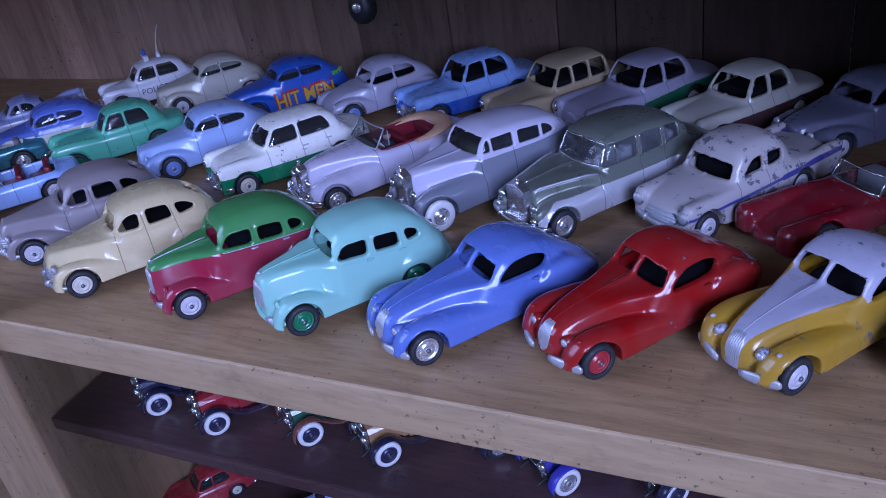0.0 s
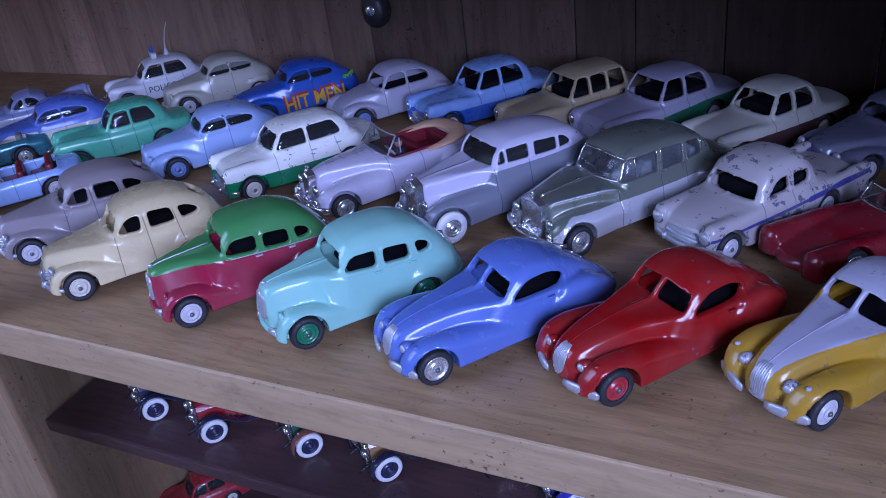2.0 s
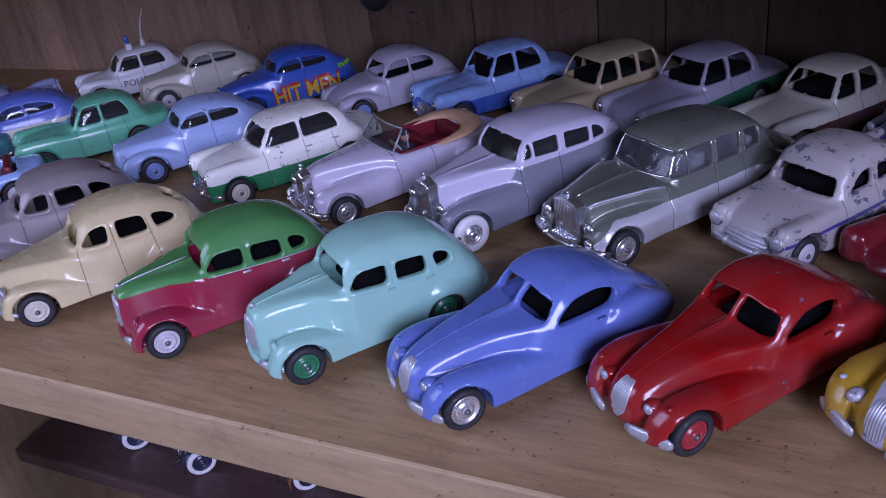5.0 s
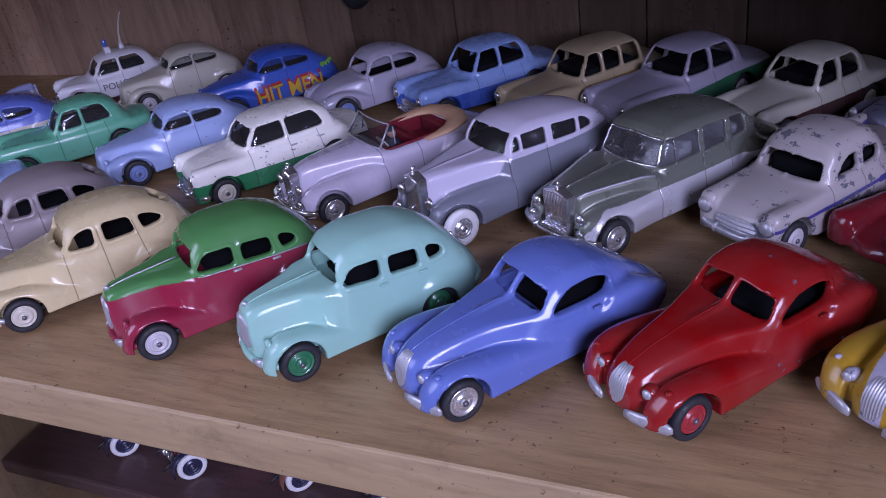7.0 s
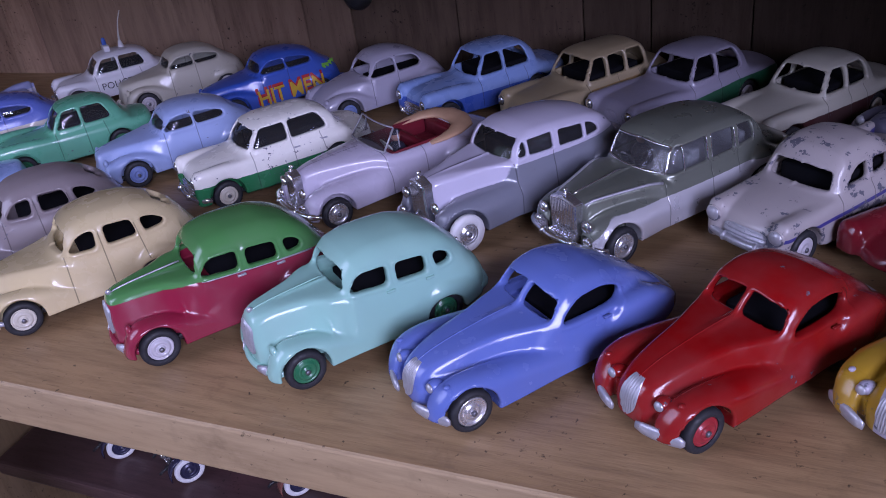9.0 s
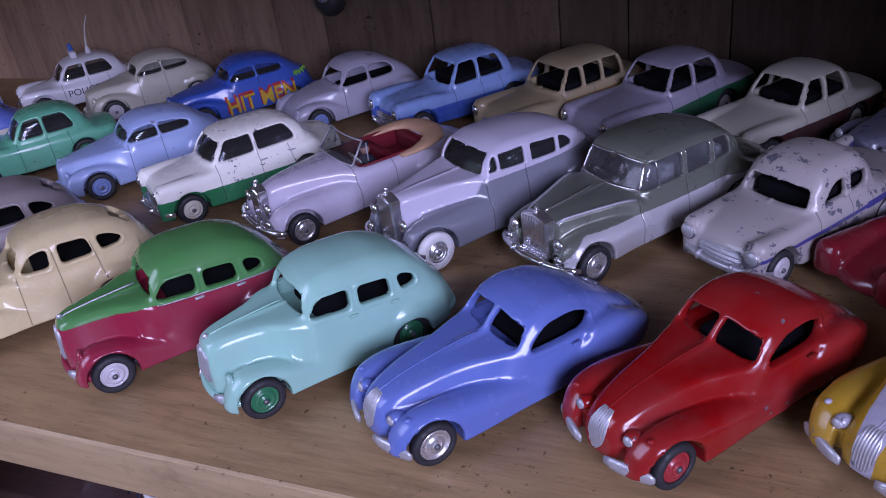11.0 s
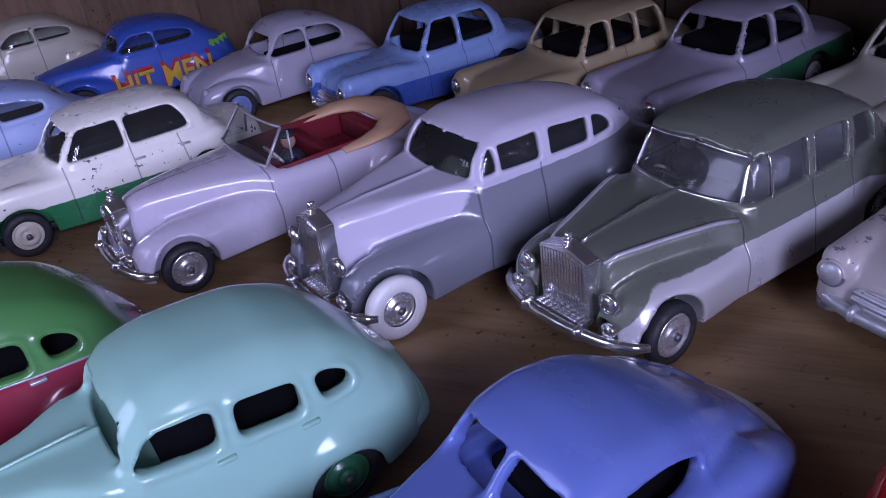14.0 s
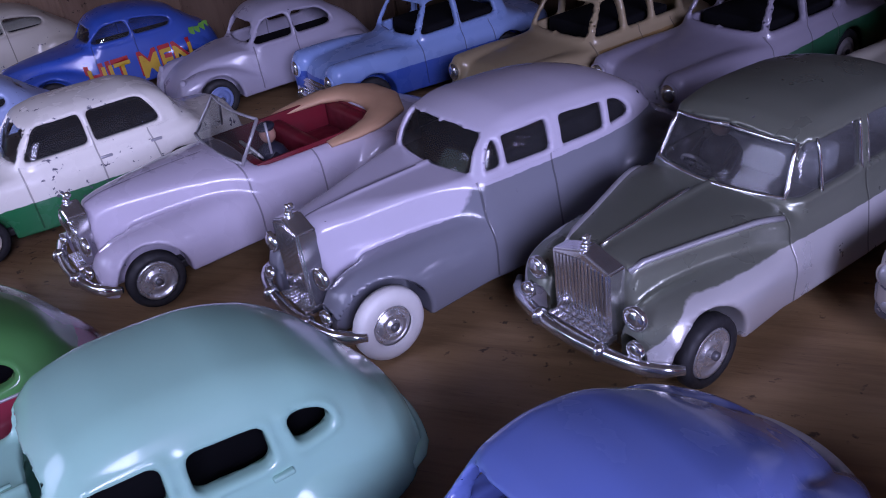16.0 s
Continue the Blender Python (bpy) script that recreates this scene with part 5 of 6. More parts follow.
# ---------------------------------------------------------------- the toy cars on the shelf
P_CREAM = paint("cream_enamel", (0.66, 0.54, 0.30), None, -0.2, 0.24)
P_MAROON = paint("maroon_and_green_enamel", (0.28, 0.016, 0.045), (0.07, 0.24, 0.07), 0.1, 0.2)
P_TURQ = paint("turquoise_enamel", (0.29, 0.54, 0.45), None, -0.4, 0.2)
P_BLUE = paint("sky_blue_enamel", (0.11, 0.165, 0.46), None, -0.6, 0.22)
P_RED = paint("red_enamel", (0.27, 0.005, 0.006), None, 0.7, 0.2)
P_YELLOW = paint("grey_and_yellow_enamel", (0.38, 0.36, 0.44), (0.38, 0.215, 0.016), 1.2, 0.3)
P_BROWN = paint("brown_grey_enamel", (0.25, 0.21, 0.21), None, 0.9, 0.35)
P_WRAITH = paint("two_tone_grey_enamel", (0.54, 0.51, 0.62), (0.19, 0.20, 0.24), 0.3, 0.2)
P_PHANTOM = paint("metallic_green_and_white_enamel", (0.22, 0.24, 0.195), (0.78, 0.77, 0.80), 0.4, 0.3, 0.5)
P_BENT = paint("pale_grey_enamel", (0.54, 0.50, 0.60), None, 0.3, 0.26)
P_ZEPH = paint("white_and_green_enamel", (0.84, 0.82, 0.74), (0.015, 0.18, 0.065), 1.15, 0.24)
P_WORN = paint("chipped_pale_grey_enamel", (0.40, 0.36, 0.35), None, 1.9, 0.42, 0, (0.05, 0.045, 0.22))
P_OX = paint("pale_blue_enamel", (0.32, 0.41, 0.66), None, 1.0, 0.3)
P_GREEN = paint("green_enamel", (0.11, 0.40, 0.25), None, 0.6, 0.28)
P_VW = paint("grey_lilac_enamel", (0.38, 0.36, 0.44), None, 0.5, 0.3)
P_VAUX = paint("two_tone_blue_enamel", (0.22, 0.33, 0.62), (0.04, 0.10, 0.42), 0.3, 0.26)
P_ESTATE = paint("tan_and_brown_enamel", (0.33, 0.26, 0.155), (0.26, 0.16, 0.06), 0.4, 0.35)
P_HUMBER = paint("grey_lilac_and_green_enamel", (0.27, 0.25, 0.32), (0.010, 0.09, 0.04), 0.4, 0.35)
P_SINGER = paint("cream_and_brown_enamel", (0.44, 0.42, 0.35), (0.05, 0.016, 0.016), 0.5, 0.35)
P_GREY = paint("dark_grey_enamel", (0.12, 0.12, 0.17), None, 0.6, 0.3)
P_ETYPE = paint("crimson_enamel", (0.17, 0.004, 0.012), None, 0.3, 0.22)
P_HIT = paint("blue_enamel", (0.03, 0.09, 0.42), None, 0.3, 0.3)
P_MINOR = paint("greyish_cream_enamel", (0.47, 0.44, 0.36), None, 0.9, 0.35)
P_POLICE = paint("white_enamel", (0.68, 0.67, 0.70), None, 0.4, 0.3)
P_BLUECREAM = paint("blue_and_cream_enamel", (0.10, 0.15, 0.48), (0.60, 0.56, 0.46), 0.5, 0.28)
P_FIN = paint("pale_blue_grey_enamel", (0.28, 0.31, 0.52), (0.5, 0.5, 0.6), 0.4, 0.3)
P_GREENHUB = paint("green_hub_enamel", (0.02, 0.16, 0.07), None, 0.2, 0.35)
P_TEAL = paint("metallic_teal_enamel", (0.06, 0.20, 0.24), None, 0.3, 0.25, 0.3)
P_SKY = paint("light_blue_enamel", (0.30, 0.42, 0.72), None, 0.3, 0.25)
P_VET_RED = paint("veteran_red_enamel", (0.30, 0.02, 0.03), None, 0.2, 0.25)
P_VET_NAVY = paint("veteran_dark_blue_enamel", (0.018, 0.018, 0.05), None, 0.2, 0.25)
P_VET_GREEN = paint("veteran_green_enamel", (0.03, 0.10, 0.06), None, 0.2, 0.25)
P_VET_BROWN = paint("veteran_brown_enamel", (0.20, 0.07, 0.05), None, 0.2, 0.25)
P_VET_TAN = paint("veteran_tan_enamel", (0.36, 0.20, 0.09), None, 0.2, 0.25)
P_VET_BLUE = paint("veteran_violet_blue_enamel", (0.06, 0.05, 0.42), None, 0.2, 0.22)
P_REDHUB = paint("red_hub_enamel", (0.33, 0.02, 0.03), None, 0.4, 0.4)
P_CREAMHUB = paint("cream_hub_enamel", (0.60, 0.56, 0.46), None, 0.3, 0.35)
P_GREYHUB = paint("grey_hub_enamel", (0.52, 0.49, 0.52), None, 0.4, 0.4)
P_BLUEHUB = paint("blue_hub_enamel", (0.18, 0.25, 0.50), None, 0.4, 0.4)

fastback_saloon((-0.0091, 0.0448), -127, P_BROWN, "brown-grey fastback toy saloon with worn paint", P_GREYHUB)
fastback_saloon((0.0444, 0.0257), -126.5, P_CREAM, "glossy cream fastback toy saloon with cream wheels", P_CREAMHUB)
notch_saloon((0.1124, 0.0225), -126.8, P_MAROON, "green over maroon toy saloon with pale wheels", P_GREYHUB, True)
notch_saloon((0.1703, 0.0233), -127.2, P_TURQ, "glossy turquoise toy saloon with green wheels", P_GREENHUB)
sports_coupe((0.2287, 0.0177), -128, P_BLUE, "glossy sky blue toy sports coupe with spun metal wheels", ALLOY, "spun")
sports_coupe((0.2918, 0.0250), -127.6, P_RED, "glossy red toy sports coupe with red wheels", P_REDHUB, "plain")
sports_coupe((0.3548, 0.0322), -127.6, P_YELLOW, "chipped yellow toy sports coupe with grey bonnet and roof", P_GREYHUB, "plain", None, True)

ws = limousine_spec(115, 41, 39.5, 46, -28, 26.8, 29.4, 20.5, -38, 17.5, 5.6, -27, 3.4, 7.9, 0.8)
ws["core"] = 3.5
ws["side_windows"] = [((16.6, 28.8), (13.9, 34.2), (12.3, 34.7), (12.3, 28.8)), ((11.0, 28.6), (11.0, 34.8), (-0.9, 34.8), (-0.9, 28.0)), ((-4.2, 27.8), (-4.2, 34.5), (-17.2, 33.2), (-17.2, 27.2)), ((-19.0, 27.2), (-19.0, 33.0), (-23.0, 32.0), (-26.4, 28.6), (-26.4, 27.4))]
ws["roof"] = Curve((25.5, 21.8), (21.5, 26.8), (17.0, 34.7), (13.5, 37.5), (5.5, 39.3), (-12, 38.4), (-20, 37.2), (-28, 35.0), (-34, 31.6), (-39, 26.8), (-44, 18.8))
ws["tone"] = lambda x, ay, z: np.where(x > 19.5, ay - 5.4 - 0.262 * (55 - x), 26.0 + 0.02 * x - z)
car = limousine((0.1921, 0.1139), -124.3, P_WRAITH, "pale grey over dark grey toy limousine with white-walled tyres", ws, "toy_limousine", "whitewall", WHITE_RUBBER, True, 0.62, 5.2, (10.2, 19.4))
seats(car, ws, DARK_SEAT, (3, -16), 11, 19, 9)
ps = limousine_spec(125, 42, 39.5, 49, -27, 23.6, 25.0, 29.0, -43, 16.8, 6.6, -34, 3.0, 7.2, 3.0, 13.0)
ps["roof"] = Curve((30.5, 18), (25.6, 24), (22.4, 29.6), (19.0, 35.2), (15.5, 37.8), (7, 39.2), (-8, 38.6), (-18, 37.2), (-25, 35.0), (-30, 31.4), (-34, 25), (-38, 17))
ps["side_windows"] = [((22.4, 24.9), (17.3, 34.0), (2.6, 34.5), (2.6, 24.9)), ((-0.2, 24.9), (-0.2, 34.3), (-12.4, 33.5), (-12.4, 24.9)), ((-15.0, 25.0), (-15.0, 33.3), (-23.2, 32.2), (-24.2, 25.4))]
ps["screen"] = (((-0.1, 25.0), (14.0, 25.2), (12.8, 34.0), (-0.1, 35.0)), 14.0)
ps["backlight"] = (((-0.1, 27.0), (6, 27.0), (5.2, 32.5), (-0.1, 32.7)), -26.0)
ps["seams"] = [door_line(25.2, 6, 24.2), door_line(1.2, 6, 24.6), door_line(-13.8, 14, 24.6)]
ps["core"] = -4.0
ps["top"] = Curve((57, 22.6), (55, 24.0), (47, 24.7), (38, 25.3), (30, 25.7), (25, 25.6), (19, 23.6), (-33, 23.1), (-43, 21.1), (-54.5, 16.1), (-60.5, 11.6), (-62.5, 7.6))
ps["wid"] = Curve((57, 8.6), (44, 12.4), (31, 16.4), (25, 17.8), (-8, 18.8), (-23, 18.6), (-50.5, 16), (-62.5, 12))
ps["crown"] = Curve((60, 1.0), (40, 1.3), (30, 1.6), (20, 3.0))
ps["lean"] = Curve((60, 0.10), (25, 0.09))
flank = Curve((62, 8), (59, 13), (55, 16.6), (50, 18.6), (28, 18.2), (12, 17.8), (-60, 17.4))
ps["tone"] = lambda x, ay, z: np.where(ay > 12, flank(x) - z, -5)
car = limousine((0.2523, 0.1158), -124.5, P_PHANTOM, "metallic green over silver toy limousine with a driver", ps, "toy_limousine", "spun", None, True, 0.62, 6.8, (11.6, 16.6), PALE_SEAT)
seats(car, ps, PALE_SEAT, (12, -18), 11, 17, 9)
part("seat_cushion", box(0, 5, 6, 11.5, 20, 28, 1.5, seg=3), PALE_SEAT, car)
add_steering_wheel(car, 20.5, -6.5, 25.0, 3.0, DARK_SEAT)
add_driver(car, 12.5, -6.5, 19.0, NAVY)
bars(car, "bonnet_strip", [(x, 0, float(ps["top"](np.array(x))) + 0.2) for x in np.linspace(55, 31, 10)], 0.3, CHROME)
add_screen_frame(car, ps, CHROME, 0.5)
for sg in (1, -1):
    for x, zt in ((14.7, 34.6), (2.3, 34.8), (0.1, 34.6), (-12.8, 33.8), (-14.7, 33.6), (-24.4, 32.0)):
        V = on_skin(ps, np.array([[x, 0, z] for z in np.linspace(24.6, zt, 8)]), -0.2)
        bars(car, "window_bar", [(a, sg * b, c) for a, b, c in V], 0.4, CHROME)
    # silver bar that stands in for the bright highlight on the bonnet crease
    bars(car, "bonnet_highlight_bar", [(x, sg * y, on_top(ps, x, y) + 0.05) for x, y in zip(np.linspace(56, 26, 12), ps["wid"](np.linspace(56, 26, 12)) - 1.6)], 0.6, SILVER)
bs = limousine_spec(113, 41, 33, 43, -22.5, 23.6, 25.4, 16.5, -42, 15.8, 4.6, -38, 4.4, 7.0)
for k in ("roof", "side_windows", "screen", "backlight"):
    del bs[k]
bs["height"] = 29
bs["top"] = Curve((51, 20.5), (49, 23.6), (41, 25.0), (20, 25.6), (15, 25.2), (6, 24.0), (-20, 23.2), (-36, 22.0), (-48, 18), (-54, 13.5), (-56.5, 9))
bs["pit"] = (((11, -20), (11, 13.4), (-27, 13.4), (-27, -20)), 9.0)
car = limousine((0.1286, 0.1230), -124.5, P_BENT, "pale grey open toy convertible with red seats and tan hood", bs, "toy_convertible", "spun", None, False, 0.64, 4.4, (9.4, 17.2))
for x in (1, -17):
    b = part("seat", box(x - 8, x + 4, -12.5, 12.5, 8, 15, 1.8, seg=3), RED_SEAT, car)
    part("seat_back", box(x - 10.5, x - 6.5, -12.5, 12.5, 9, 21.8, 1.8, seg=3), RED_SEAT, b)
for sg in (1, -1):
    part("lining", box(-26.6, 10.6, sg * 13.25 - 0.35, sg * 13.25 + 0.35, 9.2, 22.9, 0.2), RED_SEAT, car)
part("lining", box(-27.0, -26.2, -13.2, 13.2, 9.2, 22.4, 0.2), RED_SEAT, car)
part("floor_pan", box(-26, 10.5, -13, 13, 8.9, 9.6, 0.2), RED_SEAT, car)
part("dashboard", box(8, 11.4, -13, 13, 9, 22.6, 0.85), RED_SEAT, car)
part("folded_hood", tube([(-9, 15.0, 21.6), (-16, 15.2, 22.0), (-23, 14.4, 22.6), (-29.5, 11.0, 23.0), (-32.5, 4, 23.4), (-32.5, -4, 23.4), (-29.5, -11.0, 23.0), (-23, -14.4, 22.6), (-16, -15.2, 22.0), (-9, -15.0, 21.6)], [1.8, 2.8, 3.8, 5.0, 5.6, 5.6, 5.0, 3.8, 2.8, 1.8], 14, 0.40), TAN_HOOD, car, "tan folded hood")
add_windscreen(car, 16.0, 14.2, 24.9, 33.8, 7.0, SILVER, 8.0)
add_steering_wheel(car, 7.5, 4.5, 23.0, 3.4, IVORY)
add_driver(car, 2.0, 4.5, 13.5, NAVY)

zs = flush_saloon_spec(96, 37, 35, 33.5, -24.5, 22.6, 20.6, 20.4, 20.5, -30)
zs["core"] = 3.0
zs["tone"] = lambda x, ay, z: 13.4 + 0.02 * x - z
car = flush_saloon((0.0648, 0.1322), -125.5, P_ZEPH, "white over green toy saloon with cream wheels", P_CREAMHUB, zs, 0.8, True, None, group="middle row of toy cars")
for x in (-4.0, -18.5):
    for sg in (1, -1):
        part("door_handle", box(x - 1.6, x + 1.6, sg * 17.9 - 0.4, sg * 17.9 + 0.4, 19.2, 19.9, 0.2), SILVER, car)
wsd = flush_saloon_spec(95, 38, 35.5, 35.5, -22, 21.6, 18.6, 19.0, 20.8, -19, 0.85)
wsd["side_windows"] = [((14.0, 22.3), (8.0, 28.4), (6.4, 28.8), (1.6, 28.6), (1.6, 22.4)), ((-1.2, 22.5), (-1.6, 28.5), (-10.6, 27.8), (-11.6, 26.4), (-11.0, 22.6))]
wsd["screen"] = (((-0.1, 21.7), (13.0, 21.7), (11.7, 27.8), (-0.1, 28.6)), 8.0)
wsd["seams"] = [door_line(17.4, 6, 21.4), door_line(0.2, 6, 22), door_line(-11.5, 12, 21.8, 0.1)]
wsd["grow"] = 0.0
wsd["stripe"] = lambda x, ay, z: np.where(ay > 11, np.where(x < -8, 1.3, 0.7) - np.abs(z - 15.0 + 0.03 * x), -9)
flush_saloon((0.3130, 0.1243), -125.6, P_WORN, "chipped pale grey toy saloon with a violet side stripe", P_GREYHUB, wsd, 0.7, False, SILVER, group="middle row of toy cars")
fo = round_saloon_spec(90, 37, 34, 27, -26, 23, 20.5, 11, "notch", False)
car = toy("toy_saloon", fo, P_OX, (-0.0010, 0.1465), -127.6, "pale blue rounded toy saloon", "toy car", "middle row of toy cars", 0.95, P_BLUEHUB, None, "plain", True)
add_common_front(car, 44, P_OX, 12.0, 15.6, 6.6, 16, 2.2, 4.0, (6,), -45)
gs = flush_saloon_spec(88, 35, 34, 31, -22, cowl=13, back=-28, ridge=1.2)
flush_saloon((-0.0780, 0.1440), -128.0, P_GREEN, "green toy saloon with green wheels", P_GREENHUB, gs, 0.85, True, P_GREEN)
bcs = round_saloon_spec(93, 37, 34, 28, -26, 23, 20.5, 11, "notch", False)
bcs["tone"] = lambda x, ay, z: np.where(x > 10, np.minimum(19.0 - z, ay - 9.0 - 0.1 * (44 - x)), 17.8 - z)
car = toy("toy_saloon", bcs, P_BLUECREAM, (-0.1370, 0.1428), -128.0, "blue over cream toy saloon", "toy car", "middle row of toy cars", 0.85, P_CREAMHUB, None, "plain", True)
add_common_front(car, 45.5, CHROME, 12.0, 15.6, 6.6, 16, 2.2, 4.0, (6,), -46)
fs = flush_saloon_spec(96, 36, 29, 29, -27, 19, 18, 18, 8, -22, 2.0)
fs["tone"] = lambda x, ay, z: np.where(z < 19, 15.5 - z, -5)
flush_saloon((-0.1970, 0.1653), -128.0, P_FIN, "pale blue toy coupe with tail fins", P_GREYHUB, fs, 0.85, True)
skyspec = flush_saloon_spec(88, 35, 24, 27, -25, 19.5, 18, 18.5)
for k in ("roof", "side_windows", "screen", "backlight"):
    del skyspec[k]
skyspec["pit"] = (((8, -20), (8, 12.5), (-29, 12.5), (-29, -20)), 7.0)
open_tourer((-0.0945, 0.0689), -128.8, P_SKY, "light blue open toy convertible with red seats", RED_SEAT, skyspec, P_GREYHUB)
open_tourer((-0.1606, 0.1032), -129.0, P_TEAL, "metallic teal open toy convertible with dark grey seats", DARK_SEAT, skyspec, ALLOY)

ms = flush_saloon_spec(76, 33, 32, 25, -22, 19.5, 18, 19, 14, -30, 0)
car = flush_saloon((-0.1310, 0.2430), -128.0, P_POLICE, "white toy police car with roof sign and aerial", P_GREYHUB, ms, 0.85, True)
letters(car, ms, "POLICE", 9.5, 10.5, 6.2, LETTER_BLACK, 0.12)
sign = part("roof_sign", box(-4, 0, -6, 6, 31.6, 35.6, 0.7), P_POLICE, car)
part("beacon", lathe([(35.2, 0), (35.2, 1.6), (38.5, 1.5), (40.0, 0.9), (40.4, 0)], 14, "z"), BLUE_LENS, sign, "blue beacon", Matrix.Translation((-2 * MM, 0, 0)))
part("aerial", tube([(-12, 0, 31), (-12, 0, 36), (-13, 0, 42), (-15, 0, 49), (-18, 0, 55)], [0.9, 0.75, 0.5, 0.4, 0.3], 8), IVORY, car, "ivory bent aerial")
part("aerial_foot", lathe([(30.8, 0), (30.8, 2.2), (33, 1.8), (36, 0.9), (36, 0)], 12, "z"), P_POLICE, car, "", Matrix.Translation((-12 * MM, 0, 0)))
mn = round_saloon_spec(84, 35, 34, 27, -25, 23, 20.5, 11, "notch", False)
car = toy("toy_saloon", mn, P_MINOR, (-0.0718, 0.2410), -128.0, "greyish cream rounded toy saloon", "toy car", "back row of toy cars", 0.85, P_GREYHUB, None, "plain", True)
add_common_front(car, 41, P_MINOR, 11.5, 15.6, 6.6, 15, 2.2, 4.0, (6,), -42)
ht = round_saloon_spec(90, 36, 34, 28, -26, 23, 20.5, 11, "notch", False)
car = toy("toy_saloon", ht, P_HIT, (0.0014, 0.2326), -128.0, "blue toy saloon with painted lettering on the doors", "toy car", "back row of toy cars", 0.85, P_BLUEHUB, None, "plain", True)
letters(car, ht, "HIT MEN", 15.0, 7.4, 13.0, LETTER_RED, 0.12, 0.86, 0.02, 0.4, "lettering", "red brushed outline of the letters")
letters(car, ht, "HIT MEN", 14.2, 6.2, 12.6, LETTER_YELLOW, 0.40, 0.87, 0.02, 0.22, "lettering", "yellow brushed letters")
for i in range(4):
    q = box(0, 2.2, 0, 0.3, 0, 3.2 - 0.5 * (i % 2), 0)
    V = on_skin(ht, np.array([[-32 - 2.7 * i, 0, 17.5]]), 0.05)[0]
    part("lettering", q, LETTER_GREEN, car, "green brushed marks", Matrix.Translation((V[0] * MM, V[1] * MM, V[2] * MM)), False)
add_common_front(car, 44, P_HIT, 12.0, 15.6, 6.6, 16, 2.2, 4.0, (6,), -45)
vs = round_saloon_spec(88, 36, 34, 27, -26, 21, 19.0, 12, "fast", False, 15)
vs["roof"] = Curve((17, 17), (13, 22), (8, 29.4), (1, 33.4), (-7, 34), (-17, 32), (-27, 27), (-36, 20), (-42, 12))
vs["top"] = Curve((43, 8), (40, 13), (34, 17.5), (24, 20.5), (13, 21.5), (-10, 21.5), (-30, 19), (-40, 13), (-44, 7))
car = toy("toy_beetle", vs, P_VW, (0.0757, 0.2352), -127.5, "grey-lilac rounded toy beetle car with blue wheels", "toy car", "back row of toy cars", 0.85, P_BLUEHUB)
add_common_front(car, 42, P_VW, 13.0, 14.6, 6.2, 15, 2.2, 4.0, (6,), -43)
vxs = flush_saloon_spec(96, 37, 35, 33, -24, ridge=1.25)
vxs["tone"] = lambda x, ay, z: 14.0 + 0.02 * x - z
flush_saloon((0.1363, 0.2362), -127.5, P_VAUX, "pale blue over dark blue toy saloon", P_GREYHUB, vxs, 0.85)
ess = flush_saloon_spec(92, 38, 35, 31, -26, back=-26, estate=True)
ess["tone"] = lambda x, ay, z: np.where(x > 12, -3, 18.5 - z)
flush_saloon((0.1983, 0.2301), -127.5, P_ESTATE, "tan toy estate car with brown sides", P_CREAMHUB, ess, 0.85, name="toy_estate_car")
hs = flush_saloon_spec(102, 39, 35, 36, -24)
hs["tone"] = lambda x, ay, z: np.where(x < 14, 14.5 + 0.08 * np.minimum(14 - x, 30) - z, -3)
flush_saloon((0.2456, 0.2268), -127.5, P_HUMBER, "grey-lilac toy saloon with dark green sides", P_GREYHUB, hs, 0.85, grille="round")
sg_ = flush_saloon_spec(94, 37, 34.5, 33, -23, back=-25)
sg_["tone"] = lambda x, ay, z: 15.0 - z
flush_saloon((0.3055, 0.2156), -127.5, P_SINGER, "cream toy saloon with dark brown lower sides", P_CREAMHUB, sg_, 0.85)
gg = round_saloon_spec(95, 38, 34, 28, -26, 22, 20, 11, "notch", False)
car = toy("toy_saloon", gg, P_GREY, (0.3618, 0.2099), -137.2, "dark grey rounded toy saloon", "toy car", "back row of toy cars", 0.85, P_GREYHUB)
add_common_front(car, 46.5, SILVER, 12.0, 15.6, 6.6, 17, 2.2, 4.0, (6,), -47)

# the low crimson sports car
ee = flush_saloon_spec(92, 36, 24, 26, -26, 17.0, 14, 16, 0, -22, ridge=1.5)
for k in ("roof", "side_windows", "screen", "backlight"):
    del ee[k]
ee.update(top=Curve((46, 7.5), (43, 10.0), (34, 13.0), (20, 15.2), (0, 16.8), (-24, 16.5), (-38, 14.5), (-46, 9)), bow=(9.0, 5.0), crown=2.0, round=6.0,
          pit=(((-4, -20), (-4, 12), (-24, 12), (-24, -20)), 6.0))
car = toy("toy_sports_car", ee, P_ETYPE, (0.3591, 0.1210), -135.1, "crimson low toy sports car with a clear windscreen", "toy car", "middle row of toy cars", 0.85, ALLOY, None, "spun")
add_lamps(car, [(37.5, 12.0, 12.6)], 3.0, CHROME, (1, 0.45, 0.9), 0.4, "headlight")
for sg in (1, -1):
    part("bumper", tube([(43.6, sg * 5, 6.8), (42.2, sg * 9, 6.8), (39.5, sg * 13, 6.8), (35, sg * 16.5, 6.8)], [0.6, 0.9, 0.9, 0.5], 8), CHROME, car)
add_windscreen(car, -1, 13, 16.6, 23.5, 4.0, CHROME, 4.0)
part("seat", box(-24, -14, -11, 11, 7, 17, 1.6, seg=3), DARK_SEAT, car)
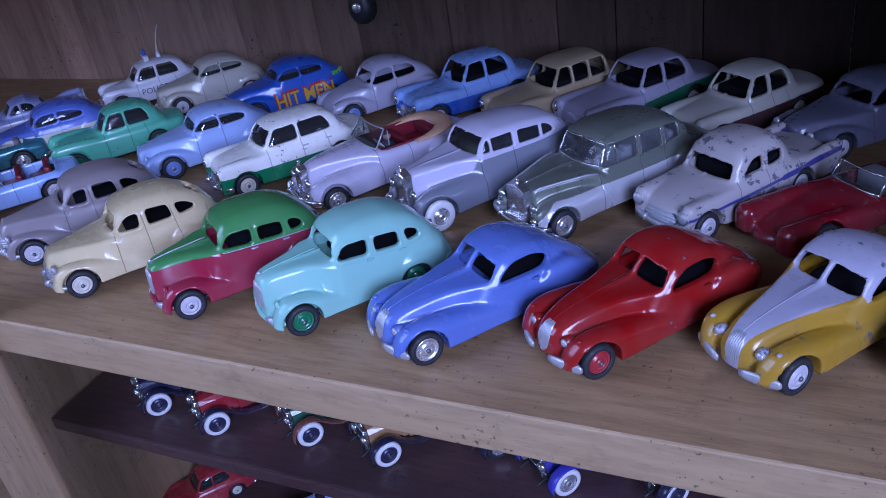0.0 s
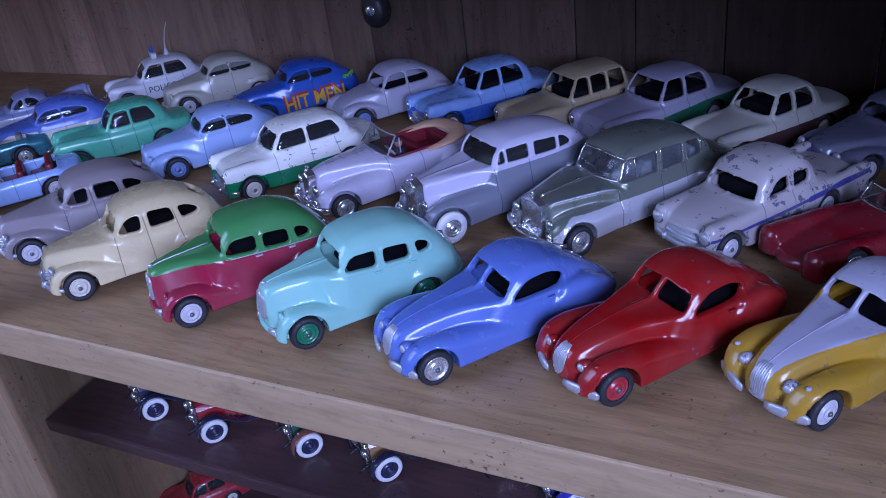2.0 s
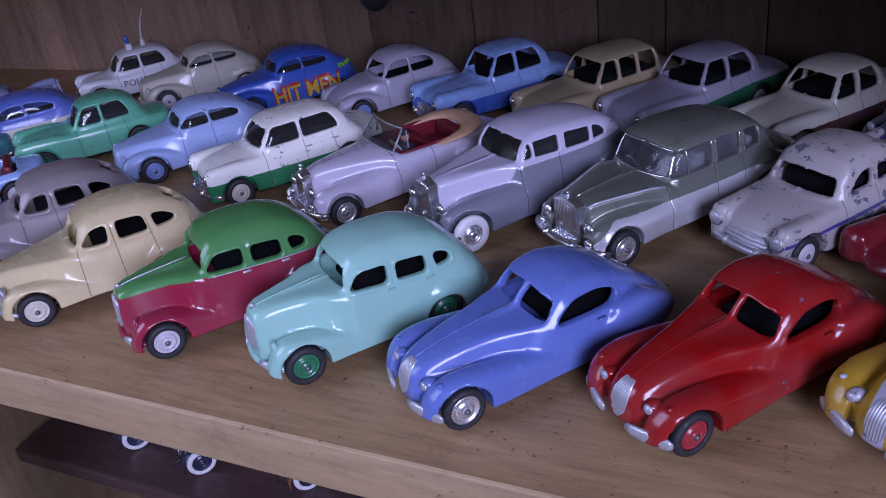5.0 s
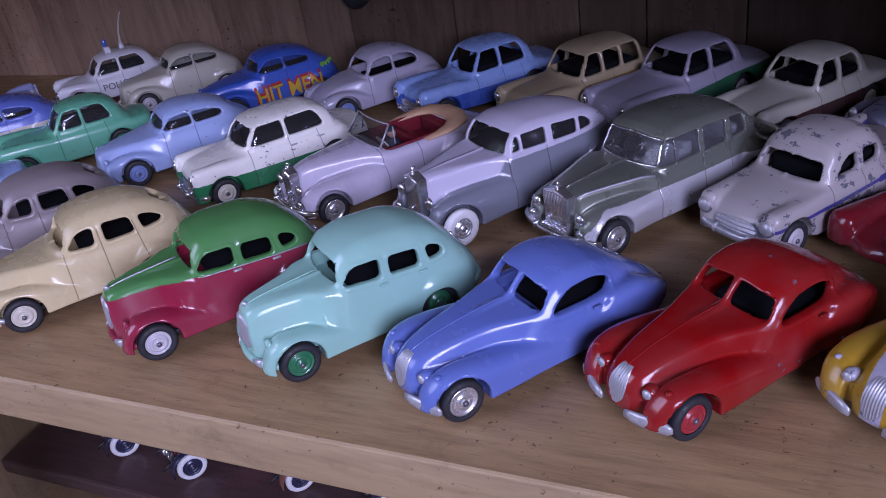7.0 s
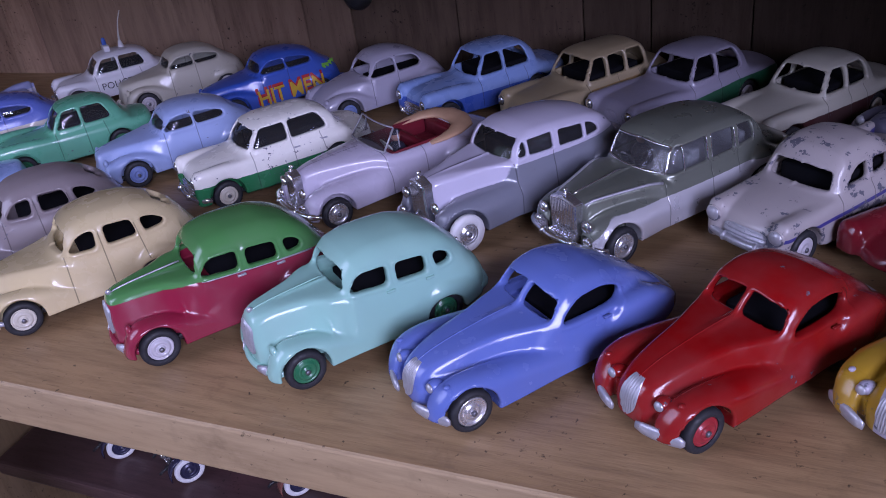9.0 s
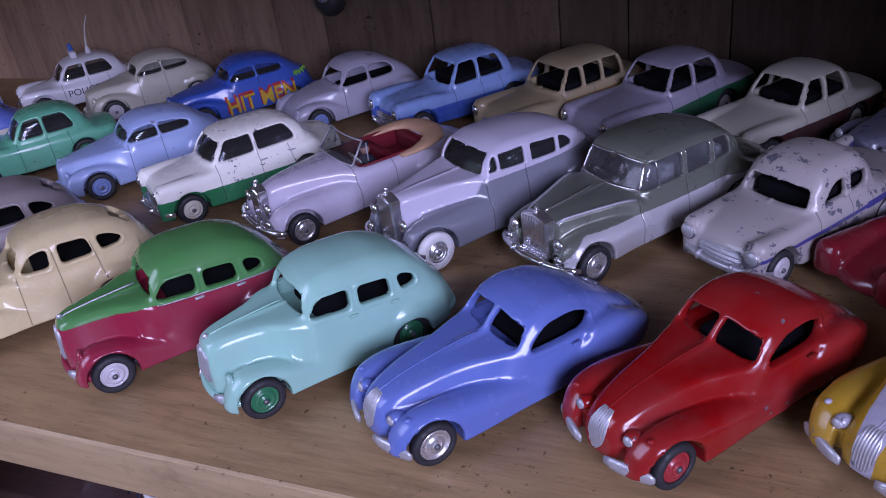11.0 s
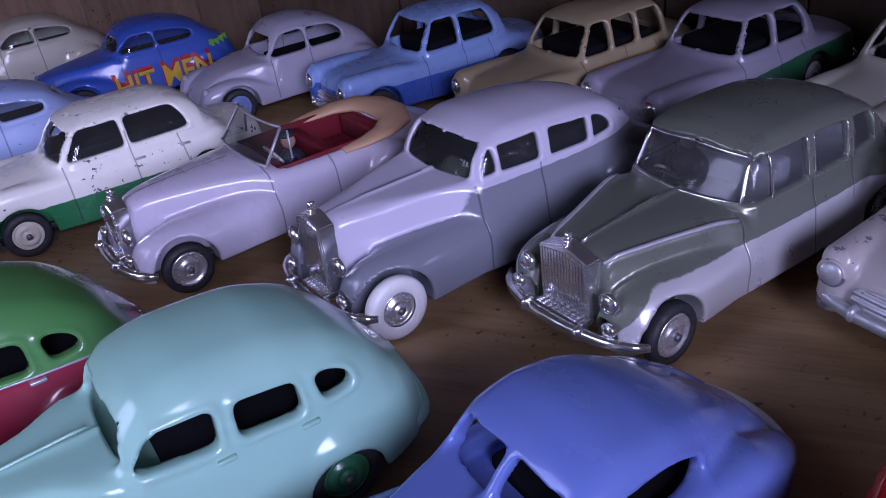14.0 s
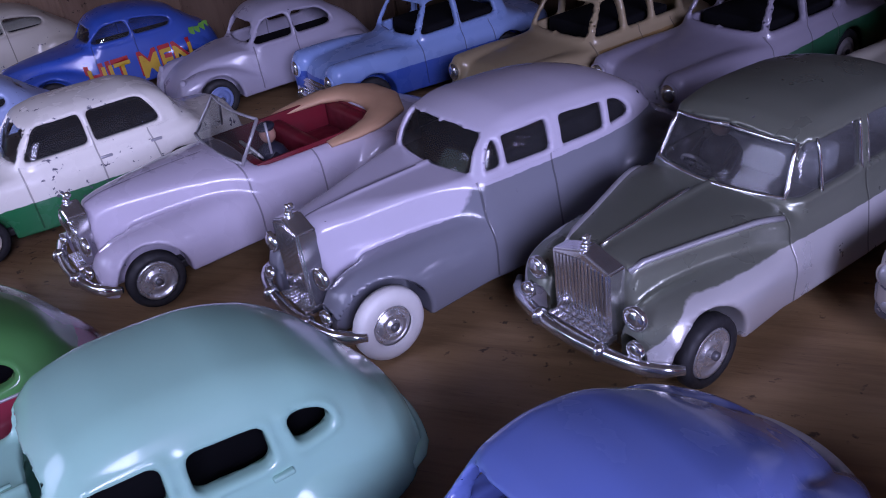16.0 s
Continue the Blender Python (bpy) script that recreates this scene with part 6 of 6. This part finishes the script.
# its neighbours at the shelf's dark end
notch_saloon((0.4130, 0.0340), -130.0, P_TEAL, "metallic teal rounded toy saloon", P_GREYHUB)

# ---------------------------------------------------------------- the lower shelves
ZL, ZB = -0.1818, -0.3538
veteran((-0.0649, 0.1222, ZL), -127.0, P_VET_NAVY, P_VET_NAVY, "dark blue veteran toy car with white tyres")
veteran((-0.0077, 0.1166, ZL), -127.0, P_VET_RED, P_VET_NAVY, "red veteran toy car with dark mudguards and white tyres")
veteran((0.0634, 0.1251, ZL), -127.0, P_VET_GREEN, P_VET_BROWN, "green veteran toy car with brown mudguards and white tyres")
veteran((0.1231, 0.1225, ZL), -127.0, P_VET_TAN, P_VET_NAVY, "tan veteran toy car with dark mudguards and white tyres")
veteran((0.1882, 0.1472, ZL), -127.0, P_VET_NAVY, P_VET_NAVY, "dark veteran toy car with grey tyres", 9.0, ALLOY, RUBBER)
veteran((0.2369, 0.1304, ZL), -127.0, P_VET_BLUE, P_VET_BLUE, "violet blue veteran toy car with spoked wheels", 9.0, ALLOY)
veteran((0.2970, 0.1390, ZL), -127.0, P_VET_RED, P_VET_NAVY, "red veteran toy car with white tyres")
flush_saloon((-0.1387, 0.1545, ZB), -127.0, P_VET_RED, "dark red toy saloon", P_CREAMHUB, gs, 0.85, True, group="toy cars on the bottom shelf")
flush_saloon((-0.0130, 0.1690, ZB), -127.0, P_SKY, "light blue toy saloon", P_GREYHUB, gs, 0.85, True, group="toy cars on the bottom shelf")

# ---------------------------------------------------------------- the black catch on the back panel
catch = tagged(new("magnetic_catch"), "black plastic catch with a chrome screw on the planks", "catch")
catch.matrix_basis = pose(0.049, BACK - 0.0002, 0.056)
hs_ = part("housing", lathe([(0, 0), (0, 9.6), (-4, 9.8), (-8, 8.8), (-10.5, 6.4), (-11.5, 0)], 32), BASE, catch)
hs_.data.transform(Matrix.Diagonal((1, 1, 1.3, 1)))
part("screw", dome(0, -11.6, 1, 3.8, 0.35, (0, -1, 0), 18), CHROME, catch)
